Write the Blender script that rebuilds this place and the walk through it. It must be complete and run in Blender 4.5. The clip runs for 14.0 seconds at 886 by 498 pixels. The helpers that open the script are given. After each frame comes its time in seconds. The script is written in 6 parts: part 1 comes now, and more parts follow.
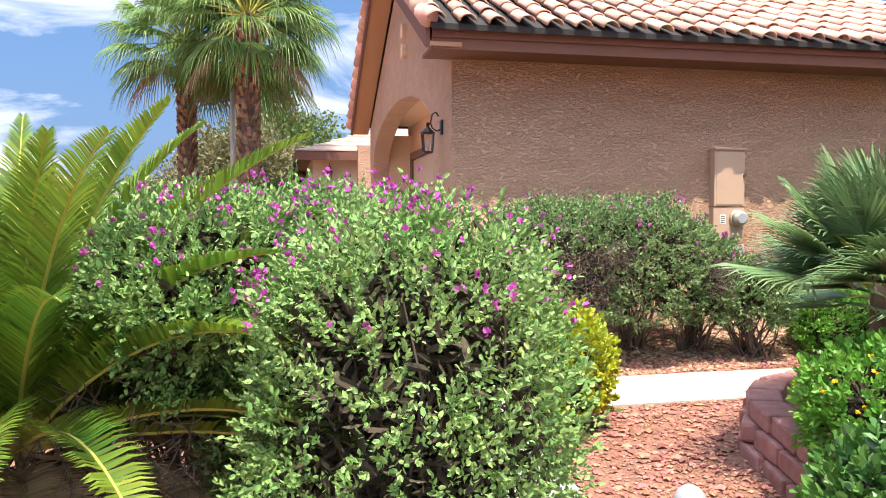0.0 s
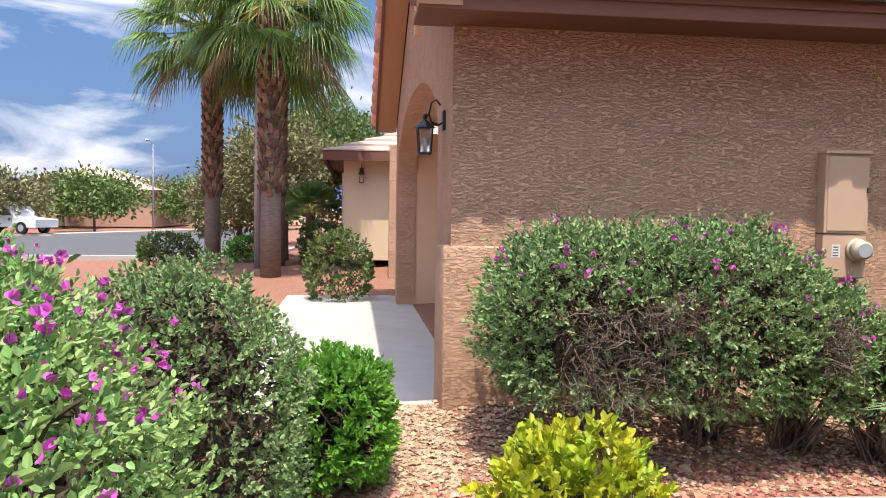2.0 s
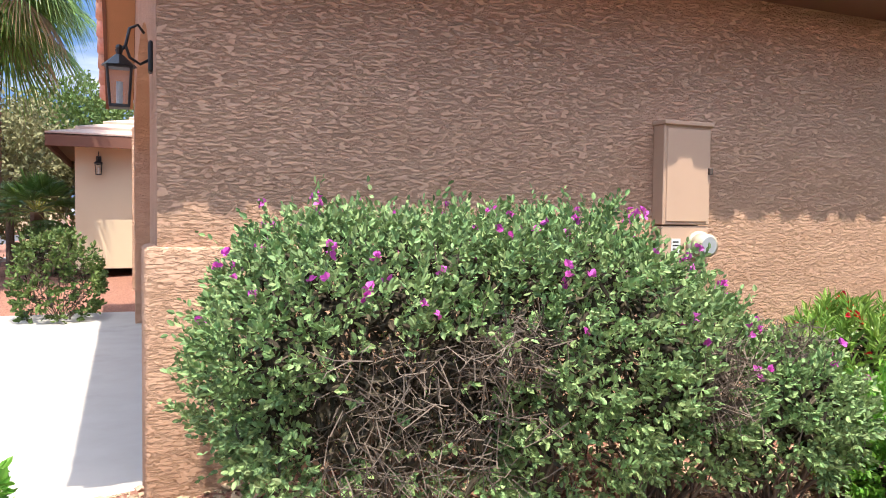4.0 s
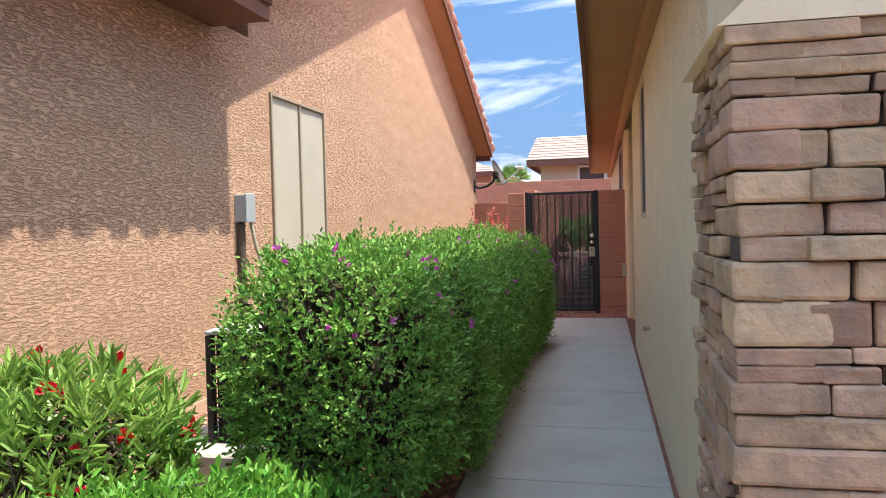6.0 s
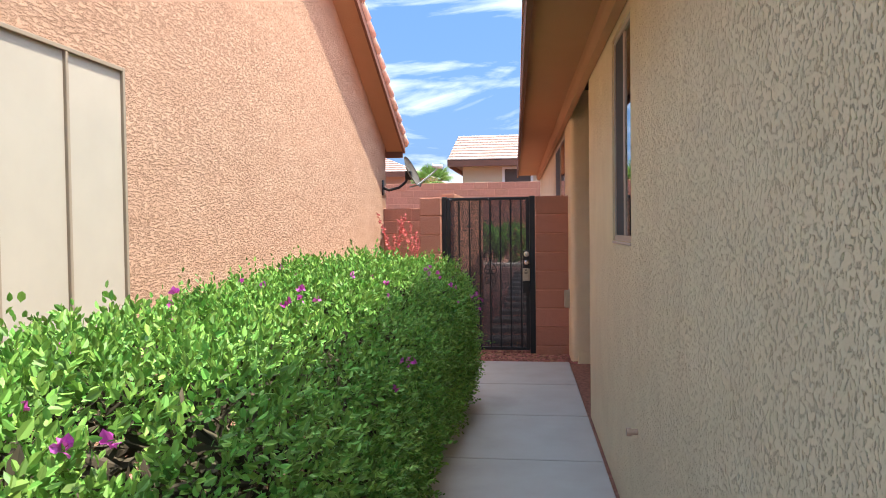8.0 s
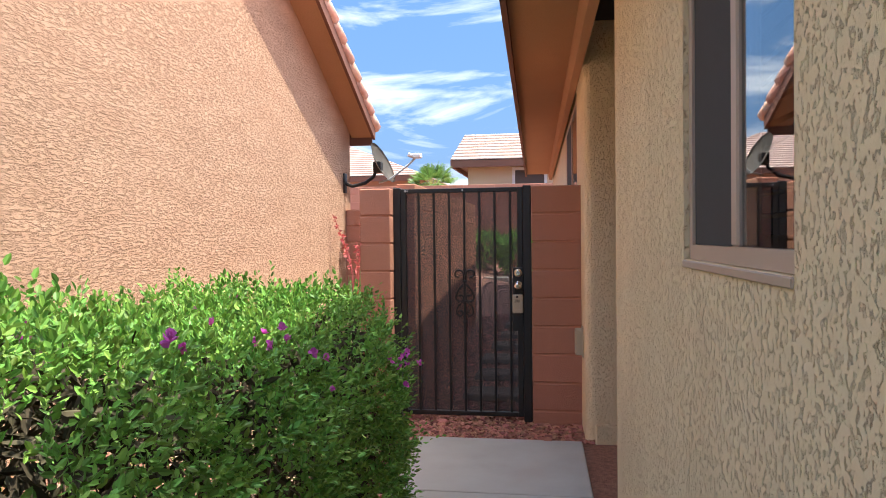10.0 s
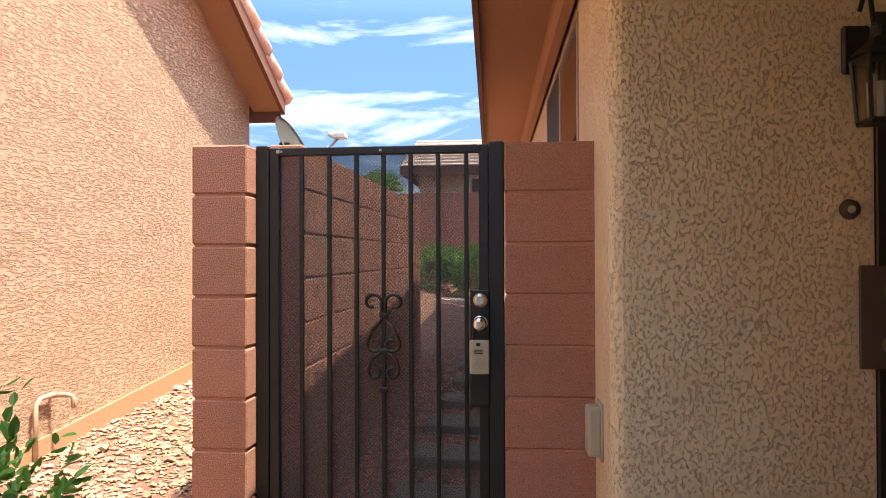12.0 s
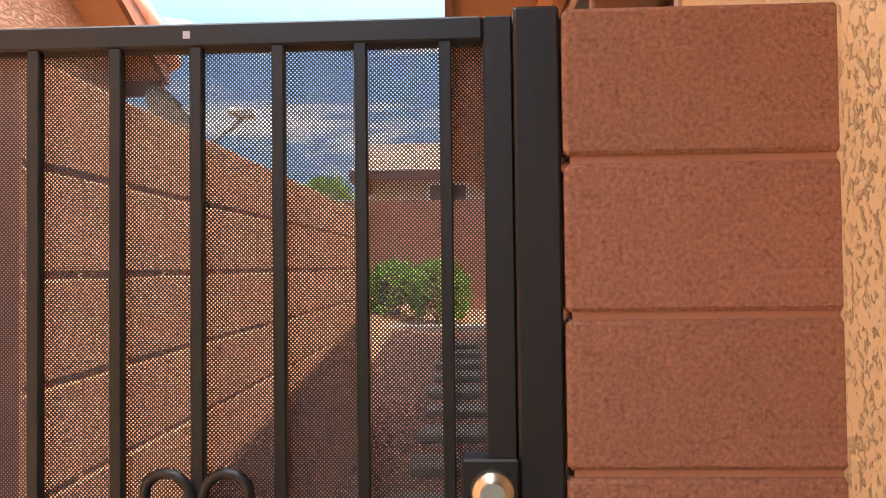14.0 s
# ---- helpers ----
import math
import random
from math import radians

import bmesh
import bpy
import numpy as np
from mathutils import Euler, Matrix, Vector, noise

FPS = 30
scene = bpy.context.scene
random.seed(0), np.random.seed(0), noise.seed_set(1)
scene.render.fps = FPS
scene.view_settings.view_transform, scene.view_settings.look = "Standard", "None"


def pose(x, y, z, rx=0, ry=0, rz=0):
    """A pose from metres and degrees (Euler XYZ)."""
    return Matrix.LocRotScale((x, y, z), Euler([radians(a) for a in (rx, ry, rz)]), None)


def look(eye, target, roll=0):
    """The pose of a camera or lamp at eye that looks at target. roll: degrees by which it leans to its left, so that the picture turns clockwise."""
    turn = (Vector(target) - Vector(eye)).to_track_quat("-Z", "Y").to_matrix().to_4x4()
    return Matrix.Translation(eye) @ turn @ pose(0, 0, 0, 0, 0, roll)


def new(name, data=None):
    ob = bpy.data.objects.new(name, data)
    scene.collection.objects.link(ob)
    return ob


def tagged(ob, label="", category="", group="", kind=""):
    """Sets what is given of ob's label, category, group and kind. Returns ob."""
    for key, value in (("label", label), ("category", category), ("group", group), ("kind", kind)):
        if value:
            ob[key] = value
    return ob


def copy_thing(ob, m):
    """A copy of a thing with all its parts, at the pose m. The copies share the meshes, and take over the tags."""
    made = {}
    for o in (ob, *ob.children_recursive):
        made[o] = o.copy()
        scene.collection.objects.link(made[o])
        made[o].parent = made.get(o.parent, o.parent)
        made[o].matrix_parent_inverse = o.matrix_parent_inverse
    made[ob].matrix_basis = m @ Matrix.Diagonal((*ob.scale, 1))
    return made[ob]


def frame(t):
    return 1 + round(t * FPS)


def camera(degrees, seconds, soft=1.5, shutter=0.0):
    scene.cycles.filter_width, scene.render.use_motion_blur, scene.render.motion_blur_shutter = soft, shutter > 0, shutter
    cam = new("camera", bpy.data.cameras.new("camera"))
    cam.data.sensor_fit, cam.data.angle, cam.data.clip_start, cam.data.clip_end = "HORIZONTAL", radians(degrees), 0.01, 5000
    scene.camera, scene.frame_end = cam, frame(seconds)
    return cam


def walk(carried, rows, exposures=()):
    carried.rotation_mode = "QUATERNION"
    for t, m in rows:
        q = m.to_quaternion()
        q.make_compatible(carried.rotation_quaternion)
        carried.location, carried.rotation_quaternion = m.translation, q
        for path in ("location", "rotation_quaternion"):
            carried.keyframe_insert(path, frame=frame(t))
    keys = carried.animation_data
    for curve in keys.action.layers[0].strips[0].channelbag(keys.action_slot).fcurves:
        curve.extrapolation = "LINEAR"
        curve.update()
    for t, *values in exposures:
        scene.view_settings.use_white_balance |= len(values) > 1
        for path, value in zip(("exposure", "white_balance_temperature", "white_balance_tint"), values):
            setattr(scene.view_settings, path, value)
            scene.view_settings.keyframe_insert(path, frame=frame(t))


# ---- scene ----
cam = camera(61.3, 14.0, soft=1.0)
PATH = [
    (0, (7.398, -13.704, 1.124), (5.443, -13.291, 1.027), -0.1),
    (0.5, (6.911, -13.341, 1.204), (4.97, -12.865, 1.11), 0.1),
    (1, (6.483, -13.041, 1.253), (4.549, -12.541, 1.165), 0.2),
    (1.5, (5.997, -12.844, 1.285), (4.044, -12.421, 1.196), 0.6),
    (2, (5.464, -12.759, 1.303), (3.48, -12.522, 1.206), 0.8),
    (4.5, (3.366, -11.915, 1.199), (1.765, -10.718, 1.129), 0.4),
    (5, (2.994, -11.558, 1.202), (1.841, -9.925, 1.151), -0.6),
    (5.5, (2.849, -11.129, 1.217), (2.104, -9.274, 1.17), -1.3),
    (6, (2.761, -10.549, 1.225), (2.29, -8.606, 1.171), -1.4),
    (6.5, (2.627, -9.953, 1.193), (2.283, -7.984, 1.137), -1.2),
    (7, (2.613, -9.349, 1.271), (2.32, -7.372, 1.217), -1.3),
    (7.5, (2.541, -8.73, 1.325), (2.27, -6.749, 1.269), -1.0),
    (8, (2.518, -8.129, 1.372), (2.251, -6.147, 1.316), -0.7),
    (10.5, (2.675, -4.741, 1.335), (2.351, -2.767, 1.311), -0.6),
    (11, (2.566, -4.113, 1.321), (2.264, -2.136, 1.309), -0.5),
    (11.5, (2.53, -3.525, 1.274), (2.273, -1.542, 1.289), -0.2),
    (12, (2.487, -2.969, 1.254), (2.284, -0.98, 1.274), -0.2),
    (12.5, (2.453, -2.447, 1.273), (2.302, -0.453, 1.304), -0.3),
    (13, (2.368, -1.918, 1.343), (2.244, 0.078, 1.378), -0.1),
    (13.5, (2.302, -1.428, 1.333), (2.193, 0.568, 1.398), -0.4),
    (14, (2.314, -0.977, 1.37), (2.227, 1.021, 1.417), -0.7),
]
walk(cam, [(t, look(eye, target, roll)) for t, eye, target, roll in PATH],
     [(0.0, 2.15, 7100, 9), (0.5, 2.05, 7100, 10), (1.5, 1.8, 7100, 11), (2.2, 1.75, 7000, 11), (4.5, 2.2, 6900, 9), (5.5, 2.15, 6850, 6), (7.0, 2.35, 6850, 5), (10.5, 2.4, 7000, 4),
      (13.0, 2.8, 7300, 3), (13.5, 3.0, 7800, 4), (14.0, 3.35, 9300, 9)])

# ---- light ----
SUN_EL, SUN_AZ = radians(71), radians(90)        # the sun stands high over the house with the stone pier
sun = new("sun", bpy.data.lights.new("sun", "SUN"))
sun.data.energy, sun.data.angle, sun.data.color = 2.0, radians(0.53), (1.0, 0.955, 0.89)
sun.matrix_world = look((0, 0, 0), (-math.cos(SUN_EL), 0.0, -math.sin(SUN_EL)))

world = bpy.data.worlds.new("sky")
scene.world = world
world.use_nodes = True
wn, wl = world.node_tree.nodes, world.node_tree.links
wn.clear()
w_out, w_bg, w_sky = wn.new("ShaderNodeOutputWorld"), wn.new("ShaderNodeBackground"), wn.new("ShaderNodeTexSky")
w_sky.sky_type, w_sky.sun_disc = "NISHITA", False
w_sky.sun_elevation, w_sky.sun_rotation = SUN_EL, SUN_AZ
w_sky.air_density, w_sky.dust_density, w_sky.ozone_density = 1.4, 2.0, 4.0
w_co, w_map = wn.new("ShaderNodeTexCoord"), wn.new("ShaderNodeMapping")
w_map.inputs["Scale"].default_value = (1.0, 1.0, 4.2)
w_map.inputs["Rotation"].default_value = (0.0, 0.12, 0.4)
w_noise, w_ramp, w_mix = wn.new("ShaderNodeTexNoise"), wn.new("ShaderNodeValToRGB"), wn.new("ShaderNodeMixRGB")
w_noise.inputs["Scale"].default_value, w_noise.inputs["Detail"].default_value = 3.1, 9.0
w_noise.inputs["Roughness"].default_value, w_noise.inputs["Distortion"].default_value = 0.58, 0.7
w_ramp.color_ramp.elements[0].position, w_ramp.color_ramp.elements[1].position = 0.49, 0.90
w_mix.inputs["Color2"].default_value = (4.6, 4.5, 4.5, 1)
w_haze, w_hramp, w_sep = wn.new("ShaderNodeMixRGB"), wn.new("ShaderNodeValToRGB"), wn.new("ShaderNodeSeparateXYZ")
w_haze.inputs["Color2"].default_value = (0.17, 0.44, 1.12, 1)
w_hramp.color_ramp.elements[0].position, w_hramp.color_ramp.elements[1].position = 0.30, 0.75
w_hramp.color_ramp.elements[0].color, w_hramp.color_ramp.elements[1].color = (0.92, 0.92, 0.92, 1), (0, 0, 0, 1)
wl.new(w_co.outputs["Generated"], w_map.inputs["Vector"])
wl.new(w_map.outputs["Vector"], w_noise.inputs["Vector"])
wl.new(w_noise.outputs["Fac"], w_ramp.inputs["Fac"])
wl.new(w_ramp.outputs["Color"], w_mix.inputs["Fac"])
wl.new(w_sky.outputs["Color"], w_haze.inputs["Color1"])
wl.new(w_co.outputs["Generated"], w_sep.inputs["Vector"])
wl.new(w_sep.outputs["Z"], w_hramp.inputs["Fac"])
wl.new(w_hramp.outputs["Color"], w_haze.inputs["Fac"])
wl.new(w_haze.outputs["Color"], w_mix.inputs["Color1"])
wl.new(w_mix.outputs["Color"], w_bg.inputs["Color"])
wl.new(w_bg.outputs["Background"], w_out.inputs["Surface"])
w_bg.inputs["Strength"].default_value = 0.15


# ---- materials ----
def mat(name, color, rough=0.8, metal=0.0, var=0.0, scale=8.0, second=None, bump=0.0, bump_scale=60.0, bump_kind="NOISE", bump_dist=0.004,
        spots=0.0, per_piece=0.0, stretch=None, spec=0.3, leaf=0.0, detail=6.0, edge=(0.42, 0.53)):
    """A node material: base colour mixed with a second one by noise at two scales, relief by bump, colour change from piece to piece."""
    m = bpy.data.materials.new(name)
    m.use_nodes = True
    n, l = m.node_tree.nodes, m.node_tree.links
    b = n["Principled BSDF"]
    b.inputs["Roughness"].default_value, b.inputs["Metallic"].default_value = rough, metal
    b.inputs["Specular IOR Level"].default_value = spec
    co = n.new("ShaderNodeTexCoord")
    vec = co.outputs["Object"]
    if stretch:
        mp = n.new("ShaderNodeMapping")
        mp.inputs["Scale"].default_value = stretch
        l.new(vec, mp.inputs["Vector"])
        vec = mp.outputs["Vector"]
    col = None
    base = n.new("ShaderNodeMixRGB")
    base.inputs["Color1"].default_value = (*color, 1)
    base.inputs["Color2"].default_value = (*(second or [c * (1 - 0.5 * var) for c in color]), 1)
    t1 = n.new("ShaderNodeTexNoise")
    t1.inputs["Scale"].default_value, t1.inputs["Detail"].default_value = scale, detail
    r1 = n.new("ShaderNodeValToRGB")
    r1.color_ramp.elements[0].position, r1.color_ramp.elements[1].position = 0.35, 0.68
    l.new(vec, t1.inputs["Vector"])
    l.new(t1.outputs["Fac"], r1.inputs["Fac"])
    l.new(r1.outputs["Color"], base.inputs["Fac"])
    col = base.outputs["Color"]
    if var:
        h = n.new("ShaderNodeHueSaturation")
        t2, mr = n.new("ShaderNodeTexNoise"), n.new("ShaderNodeMapRange")
        t2.inputs["Scale"].default_value, t2.inputs["Detail"].default_value = scale * 0.13, 4.0
        mr.inputs["To Min"].default_value, mr.inputs["To Max"].default_value = 1 - var, 1 + var
        l.new(vec, t2.inputs["Vector"])
        l.new(t2.outputs["Fac"], mr.inputs["Value"])
        l.new(mr.outputs["Result"], h.inputs["Value"])
        l.new(col, h.inputs["Color"])
        col = h.outputs["Color"]
    if per_piece:
        h = n.new("ShaderNodeHueSaturation")
        oi, geo, add, fr = n.new("ShaderNodeObjectInfo"), n.new("ShaderNodeNewGeometry"), n.new("ShaderNodeMath"), n.new("ShaderNodeMath")
        fr.operation = "FRACT"
        l.new(oi.outputs["Random"], add.inputs[0])
        l.new(geo.outputs["Random Per Island"], add.inputs[1])
        l.new(add.outputs[0], fr.inputs[0])
        mr, mh = n.new("ShaderNodeMapRange"), n.new("ShaderNodeMapRange")
        mr.inputs["To Min"].default_value, mr.inputs["To Max"].default_value = 1 - per_piece, 1 + per_piece
        mul, fr2 = n.new("ShaderNodeMath"), n.new("ShaderNodeMath")
        mul.operation, fr2.operation = "MULTIPLY", "FRACT"
        mul.inputs[1].default_value = 7.31
        l.new(fr.outputs[0], mul.inputs[0])
        l.new(mul.outputs[0], fr2.inputs[0])
        mh.inputs["To Min"].default_value, mh.inputs["To Max"].default_value = 0.5 - 0.05 * per_piece, 0.5 + 0.05 * per_piece
        l.new(fr.outputs[0], mr.inputs["Value"])
        l.new(fr2.outputs[0], mh.inputs["Value"])
        l.new(mr.outputs["Result"], h.inputs["Value"])
        l.new(mh.outputs["Result"], h.inputs["Hue"])
        l.new(col, h.inputs["Color"])
        col = h.outputs["Color"]
    if spots:
        t3, r3, mx = n.new("ShaderNodeTexNoise"), n.new("ShaderNodeValToRGB"), n.new("ShaderNodeMixRGB")
        t3.inputs["Scale"].default_value, t3.inputs["Detail"].default_value = scale * 0.5, 10.0
        r3.color_ramp.elements[0].position, r3.color_ramp.elements[1].position = 0.58, 0.75
        mx.blend_type = "MULTIPLY"
        mx.inputs["Color2"].default_value = (1 - spots, 1 - spots, 1 - spots * 0.9, 1)
        l.new(vec, t3.inputs["Vector"])
        l.new(t3.outputs["Fac"], r3.inputs["Fac"])
        l.new(r3.outputs["Color"], mx.inputs["Fac"])
        l.new(col, mx.inputs["Color1"])
        col = mx.outputs["Color"]
    l.new(col, b.inputs["Base Color"])
    if bump:
        bp = n.new("ShaderNodeBump")
        bp.inputs["Strength"].default_value, bp.inputs["Distance"].default_value = bump, bump_dist
        if bump_kind == "VORONOI":
            tb = n.new("ShaderNodeTexVoronoi")
            tb.feature = "SMOOTH_F1"
            tb.inputs["Scale"].default_value = bump_scale
            out = tb.outputs["Distance"]
        else:
            tb = n.new("ShaderNodeTexNoise")
            tb.inputs["Scale"].default_value, tb.inputs["Detail"].default_value = bump_scale, 5.0
            tb.inputs["Roughness"].default_value = 0.66 if bump_kind == "STUCCO" else 0.55
            out = tb.outputs["Fac"]
        l.new(vec, tb.inputs["Vector"])
        if bump_kind == "STUCCO":
            # trowelled lace: raised flats with ragged pits between them
            rb = n.new("ShaderNodeValToRGB")
            rb.color_ramp.elements[0].position, rb.color_ramp.elements[1].position = edge
            l.new(out, rb.inputs["Fac"])
            fine, ad = n.new("ShaderNodeTexNoise"), n.new("ShaderNodeMath")
            fine.inputs["Scale"].default_value, fine.inputs["Detail"].default_value = bump_scale * 5, 4.0
            ad.operation = "MULTIPLY_ADD"
            ad.inputs[1].default_value = 0.22
            l.new(vec, fine.inputs["Vector"])
            l.new(fine.outputs["Fac"], ad.inputs[0])
            l.new(rb.outputs["Color"], ad.inputs[2])
            out = ad.outputs[0]
        l.new(out, bp.inputs["Height"])
        l.new(bp.outputs["Normal"], b.inputs["Normal"])
    if leaf:
        # thin leaves let light through
        tr, ms, o = n.new("ShaderNodeBsdfTranslucent"), n.new("ShaderNodeMixShader"), n["Material Output"]
        ms.inputs["Fac"].default_value = leaf
        l.new(col, tr.inputs["Color"])
        l.new(b.outputs["BSDF"], ms.inputs[1])
        l.new(tr.outputs["BSDF"], ms.inputs[2])
        l.new(ms.outputs["Shader"], o.inputs["Surface"])
    return m


M_STUCCO_A = mat("stucco_rose_tan", (0.580, 0.360, 0.245), 0.92, var=0.07, scale=5, second=(0.520, 0.315, 0.210), bump=1.0, bump_scale=44, bump_kind="STUCCO", bump_dist=0.010, stretch=(1, 0.36, 1.5), spec=0.15, edge=(0.41, 0.53))
M_STUCCO_A2 = mat("stucco_smooth_tan", (0.660, 0.450, 0.300), 0.92, var=0.05, scale=5, bump=0.6, bump_scale=90, bump_dist=0.004, spec=0.15)
M_STUCCO_B = mat("stucco_sand", (0.823, 0.672, 0.447), 0.92, var=0.05, scale=5, second=(0.771, 0.617, 0.405), bump=0.9, bump_scale=98, bump_kind="STUCCO", bump_dist=0.0060, stretch=(1, 1, 0.7), spec=0.15, edge=(0.38, 0.46))
M_TRIM = mat("brown_trim_paint", (0.17, 0.075, 0.05), 0.7, var=0.1, scale=6, bump=0.25, bump_scale=70, bump_dist=0.003)
M_SOFFIT = mat("soffit_stucco", (0.432, 0.240, 0.138), 0.9, var=0.06, scale=6, bump=0.7, bump_scale=55, bump_dist=0.006, spec=0.15)
M_TILE = mat("clay_roof_tile", (0.55, 0.285, 0.215), 0.85, var=0.15, scale=9, second=(0.62, 0.42, 0.34), spots=0.3, per_piece=0.28, bump=0.4, bump_scale=40)
M_TILE_FAR = mat("flat_roof_tile", (0.47, 0.33, 0.27), 0.85, var=0.1, scale=4, second=(0.55, 0.40, 0.33), per_piece=0.12, bump=0.4, bump_scale=30)
M_UNDER = mat("roof_felt", (0.03, 0.027, 0.025), 0.9, var=0.2)
M_BLOCK = mat("red_concrete_block", (0.49, 0.240, 0.165), 0.95, var=0.10, scale=150, second=(0.33, 0.15, 0.105), per_piece=0.06, spots=0.18, bump=1.0, bump_scale=190, bump_dist=0.006, spec=0.15)
M_MORTAR = mat("block_mortar", (0.52, 0.25, 0.17), 0.95, var=0.1, scale=20, bump=0.5, bump_scale=120, spec=0.1)
M_CONC = mat("walkway_concrete", (0.409, 0.389, 0.352), 0.9, var=0.07, scale=3.5, second=(0.377, 0.352, 0.315), spots=0.12, bump=0.35, bump_scale=160, bump_dist=0.002, spec=0.2)
M_SOIL = mat("red_gravel_ground", (0.33, 0.165, 0.115), 0.95, var=0.15, scale=35, second=(0.20, 0.095, 0.07), bump=1.0, bump_scale=70, bump_dist=0.02, spec=0.1)
M_RED_STONE = mat("red_crushed_stone", (0.36, 0.165, 0.12), 0.9, var=0.1, scale=30, second=(0.30, 0.13, 0.095), per_piece=0.45, bump=0.4, bump_scale=80, spec=0.2)
M_TAN_STONE = mat("tan_crushed_stone", (0.393, 0.281, 0.190), 0.9, var=0.1, scale=30, second=(0.337, 0.225, 0.148), per_piece=0.35, bump=0.4, bump_scale=80, spec=0.2)
M_ASPHALT = mat("asphalt", (0.085, 0.085, 0.088), 0.9, var=0.12, scale=2, bump=0.5, bump_scale=120)
M_IRON = mat("black_iron_paint", (0.012, 0.012, 0.013), 0.42, var=0.2, scale=15, bump=0.15, bump_scale=60, spec=0.5)
M_BARE = mat("chipped_bare_metal", (0.5, 0.5, 0.5), 0.5, 0.6, var=0.2)
M_BRASS = mat("brushed_nickel_brass", (0.62, 0.55, 0.44), 0.33, 1.0, var=0.08, scale=30)
M_CHROME = mat("satin_chrome", (0.66, 0.65, 0.63), 0.25, 1.0, var=0.06, scale=30)
M_BEIGE = mat("beige_plastic", (0.437, 0.390, 0.296), 0.5, var=0.05, scale=14, spots=0.12)
M_BOX = mat("painted_steel_tan", (0.50, 0.335, 0.235), 0.6, var=0.05, scale=4, spots=0.08)
M_GREY = mat("grey_steel_box", (0.40, 0.42, 0.43), 0.45, 0.2, var=0.06, scale=8)
M_SCREEN = mat("beige_sun_screen", (0.44, 0.385, 0.31), 0.85, var=0.05, scale=3, second=(0.41, 0.36, 0.29), bump=0.4, bump_scale=420, bump_dist=0.001)
M_FRAME = mat("bronze_window_frame", (0.10, 0.075, 0.06), 0.5, var=0.1, scale=20)
M_FRAME_TAN = mat("tan_screen_frame", (0.30, 0.235, 0.17), 0.6, var=0.08, scale=20)
M_VINYL = mat("rose_vinyl_frame", (0.47, 0.36, 0.29), 0.45, var=0.04, scale=12)
M_DARK = mat("dark_interior", (0.035, 0.032, 0.03), 0.9, var=0.2)
M_BLIND = mat("window_blind", (0.34, 0.30, 0.25), 0.8, var=0.05)
M_AC = mat("dark_louvre_steel", (0.022, 0.02, 0.02), 0.5, var=0.15, scale=20)
M_LEAF_SAGE = mat("sage_leaf", (0.164, 0.294, 0.080), 0.55, var=0.12, scale=3, second=(0.241, 0.360, 0.123), per_piece=0.45, leaf=0.2, spec=0.3)
M_LEAF_HEDGE = mat("hedge_leaf", (0.125, 0.270, 0.045), 0.5, var=0.12, scale=3, second=(0.200, 0.365, 0.075), per_piece=0.45, leaf=0.2, spec=0.3)
M_LEAF_GREY = mat("grey_sage_leaf", (0.150, 0.243, 0.090), 0.6, var=0.12, scale=3, second=(0.225, 0.313, 0.127), per_piece=0.45, leaf=0.18, spec=0.25)
M_LEAF_BRIGHT = mat("pittosporum_leaf", (0.118, 0.303, 0.039), 0.4, var=0.1, scale=3, second=(0.198, 0.409, 0.066), per_piece=0.28, leaf=0.38, spec=0.4)
M_LEAF_DARK = mat("dark_glossy_leaf", (0.063, 0.153, 0.032), 0.35, var=0.1, scale=3, second=(0.099, 0.216, 0.045), per_piece=0.3, leaf=0.2, spec=0.5)
M_LEAF_YELLOW = mat("golden_euonymus_leaf", (0.264, 0.360, 0.024), 0.35, var=0.15, scale=6, second=(0.504, 0.480, 0.036), per_piece=0.3, leaf=0.3, spec=0.5)
M_LEAF_OLEANDER = mat("oleander_leaf", (0.150, 0.277, 0.053), 0.4, var=0.12, scale=4, second=(0.255, 0.390, 0.083), per_piece=0.3, leaf=0.34, spec=0.4)
M_LEAF_PALM = mat("fan_palm_leaf", (0.109, 0.204, 0.045), 0.4, var=0.12, scale=3, second=(0.178, 0.281, 0.071), per_piece=0.3, leaf=0.34, spec=0.4)
M_LEAF_MEDPALM = mat("grey_fan_palm_leaf", (0.098, 0.176, 0.064), 0.4, var=0.12, scale=3, second=(0.162, 0.239, 0.098), per_piece=0.3, leaf=0.2, spec=0.4)
M_LEAF_SAGO = mat("cycad_leaf", (0.060, 0.136, 0.015), 0.33, var=0.15, scale=3, second=(0.170, 0.230, 0.025), per_piece=0.35, leaf=0.34, spec=0.5)
M_RACHIS = mat("yellow_frond_rib", (0.36, 0.34, 0.07), 0.5, var=0.1, scale=10)
M_LEAF_DEAD = mat("dry_frond", (0.30, 0.20, 0.105), 0.8, var=0.15, scale=6, per_piece=0.3, leaf=0.15)
M_PINK = mat("magenta_petal", (0.527, 0.064, 0.391), 0.55, var=0.1, scale=9, second=(0.595, 0.136, 0.476), per_piece=0.2, leaf=0.3)
M_RED = mat("red_petal", (0.55, 0.015, 0.02), 0.5, var=0.1, scale=9, per_piece=0.2, leaf=0.34)
M_CORAL = mat("coral_flower", (0.62, 0.16, 0.15), 0.6, var=0.1, scale=9, per_piece=0.2, leaf=0.2)
M_YELLOW = mat("yellow_petal", (0.75, 0.46, 0.02), 0.5, var=0.1, scale=9, per_piece=0.2, leaf=0.2)
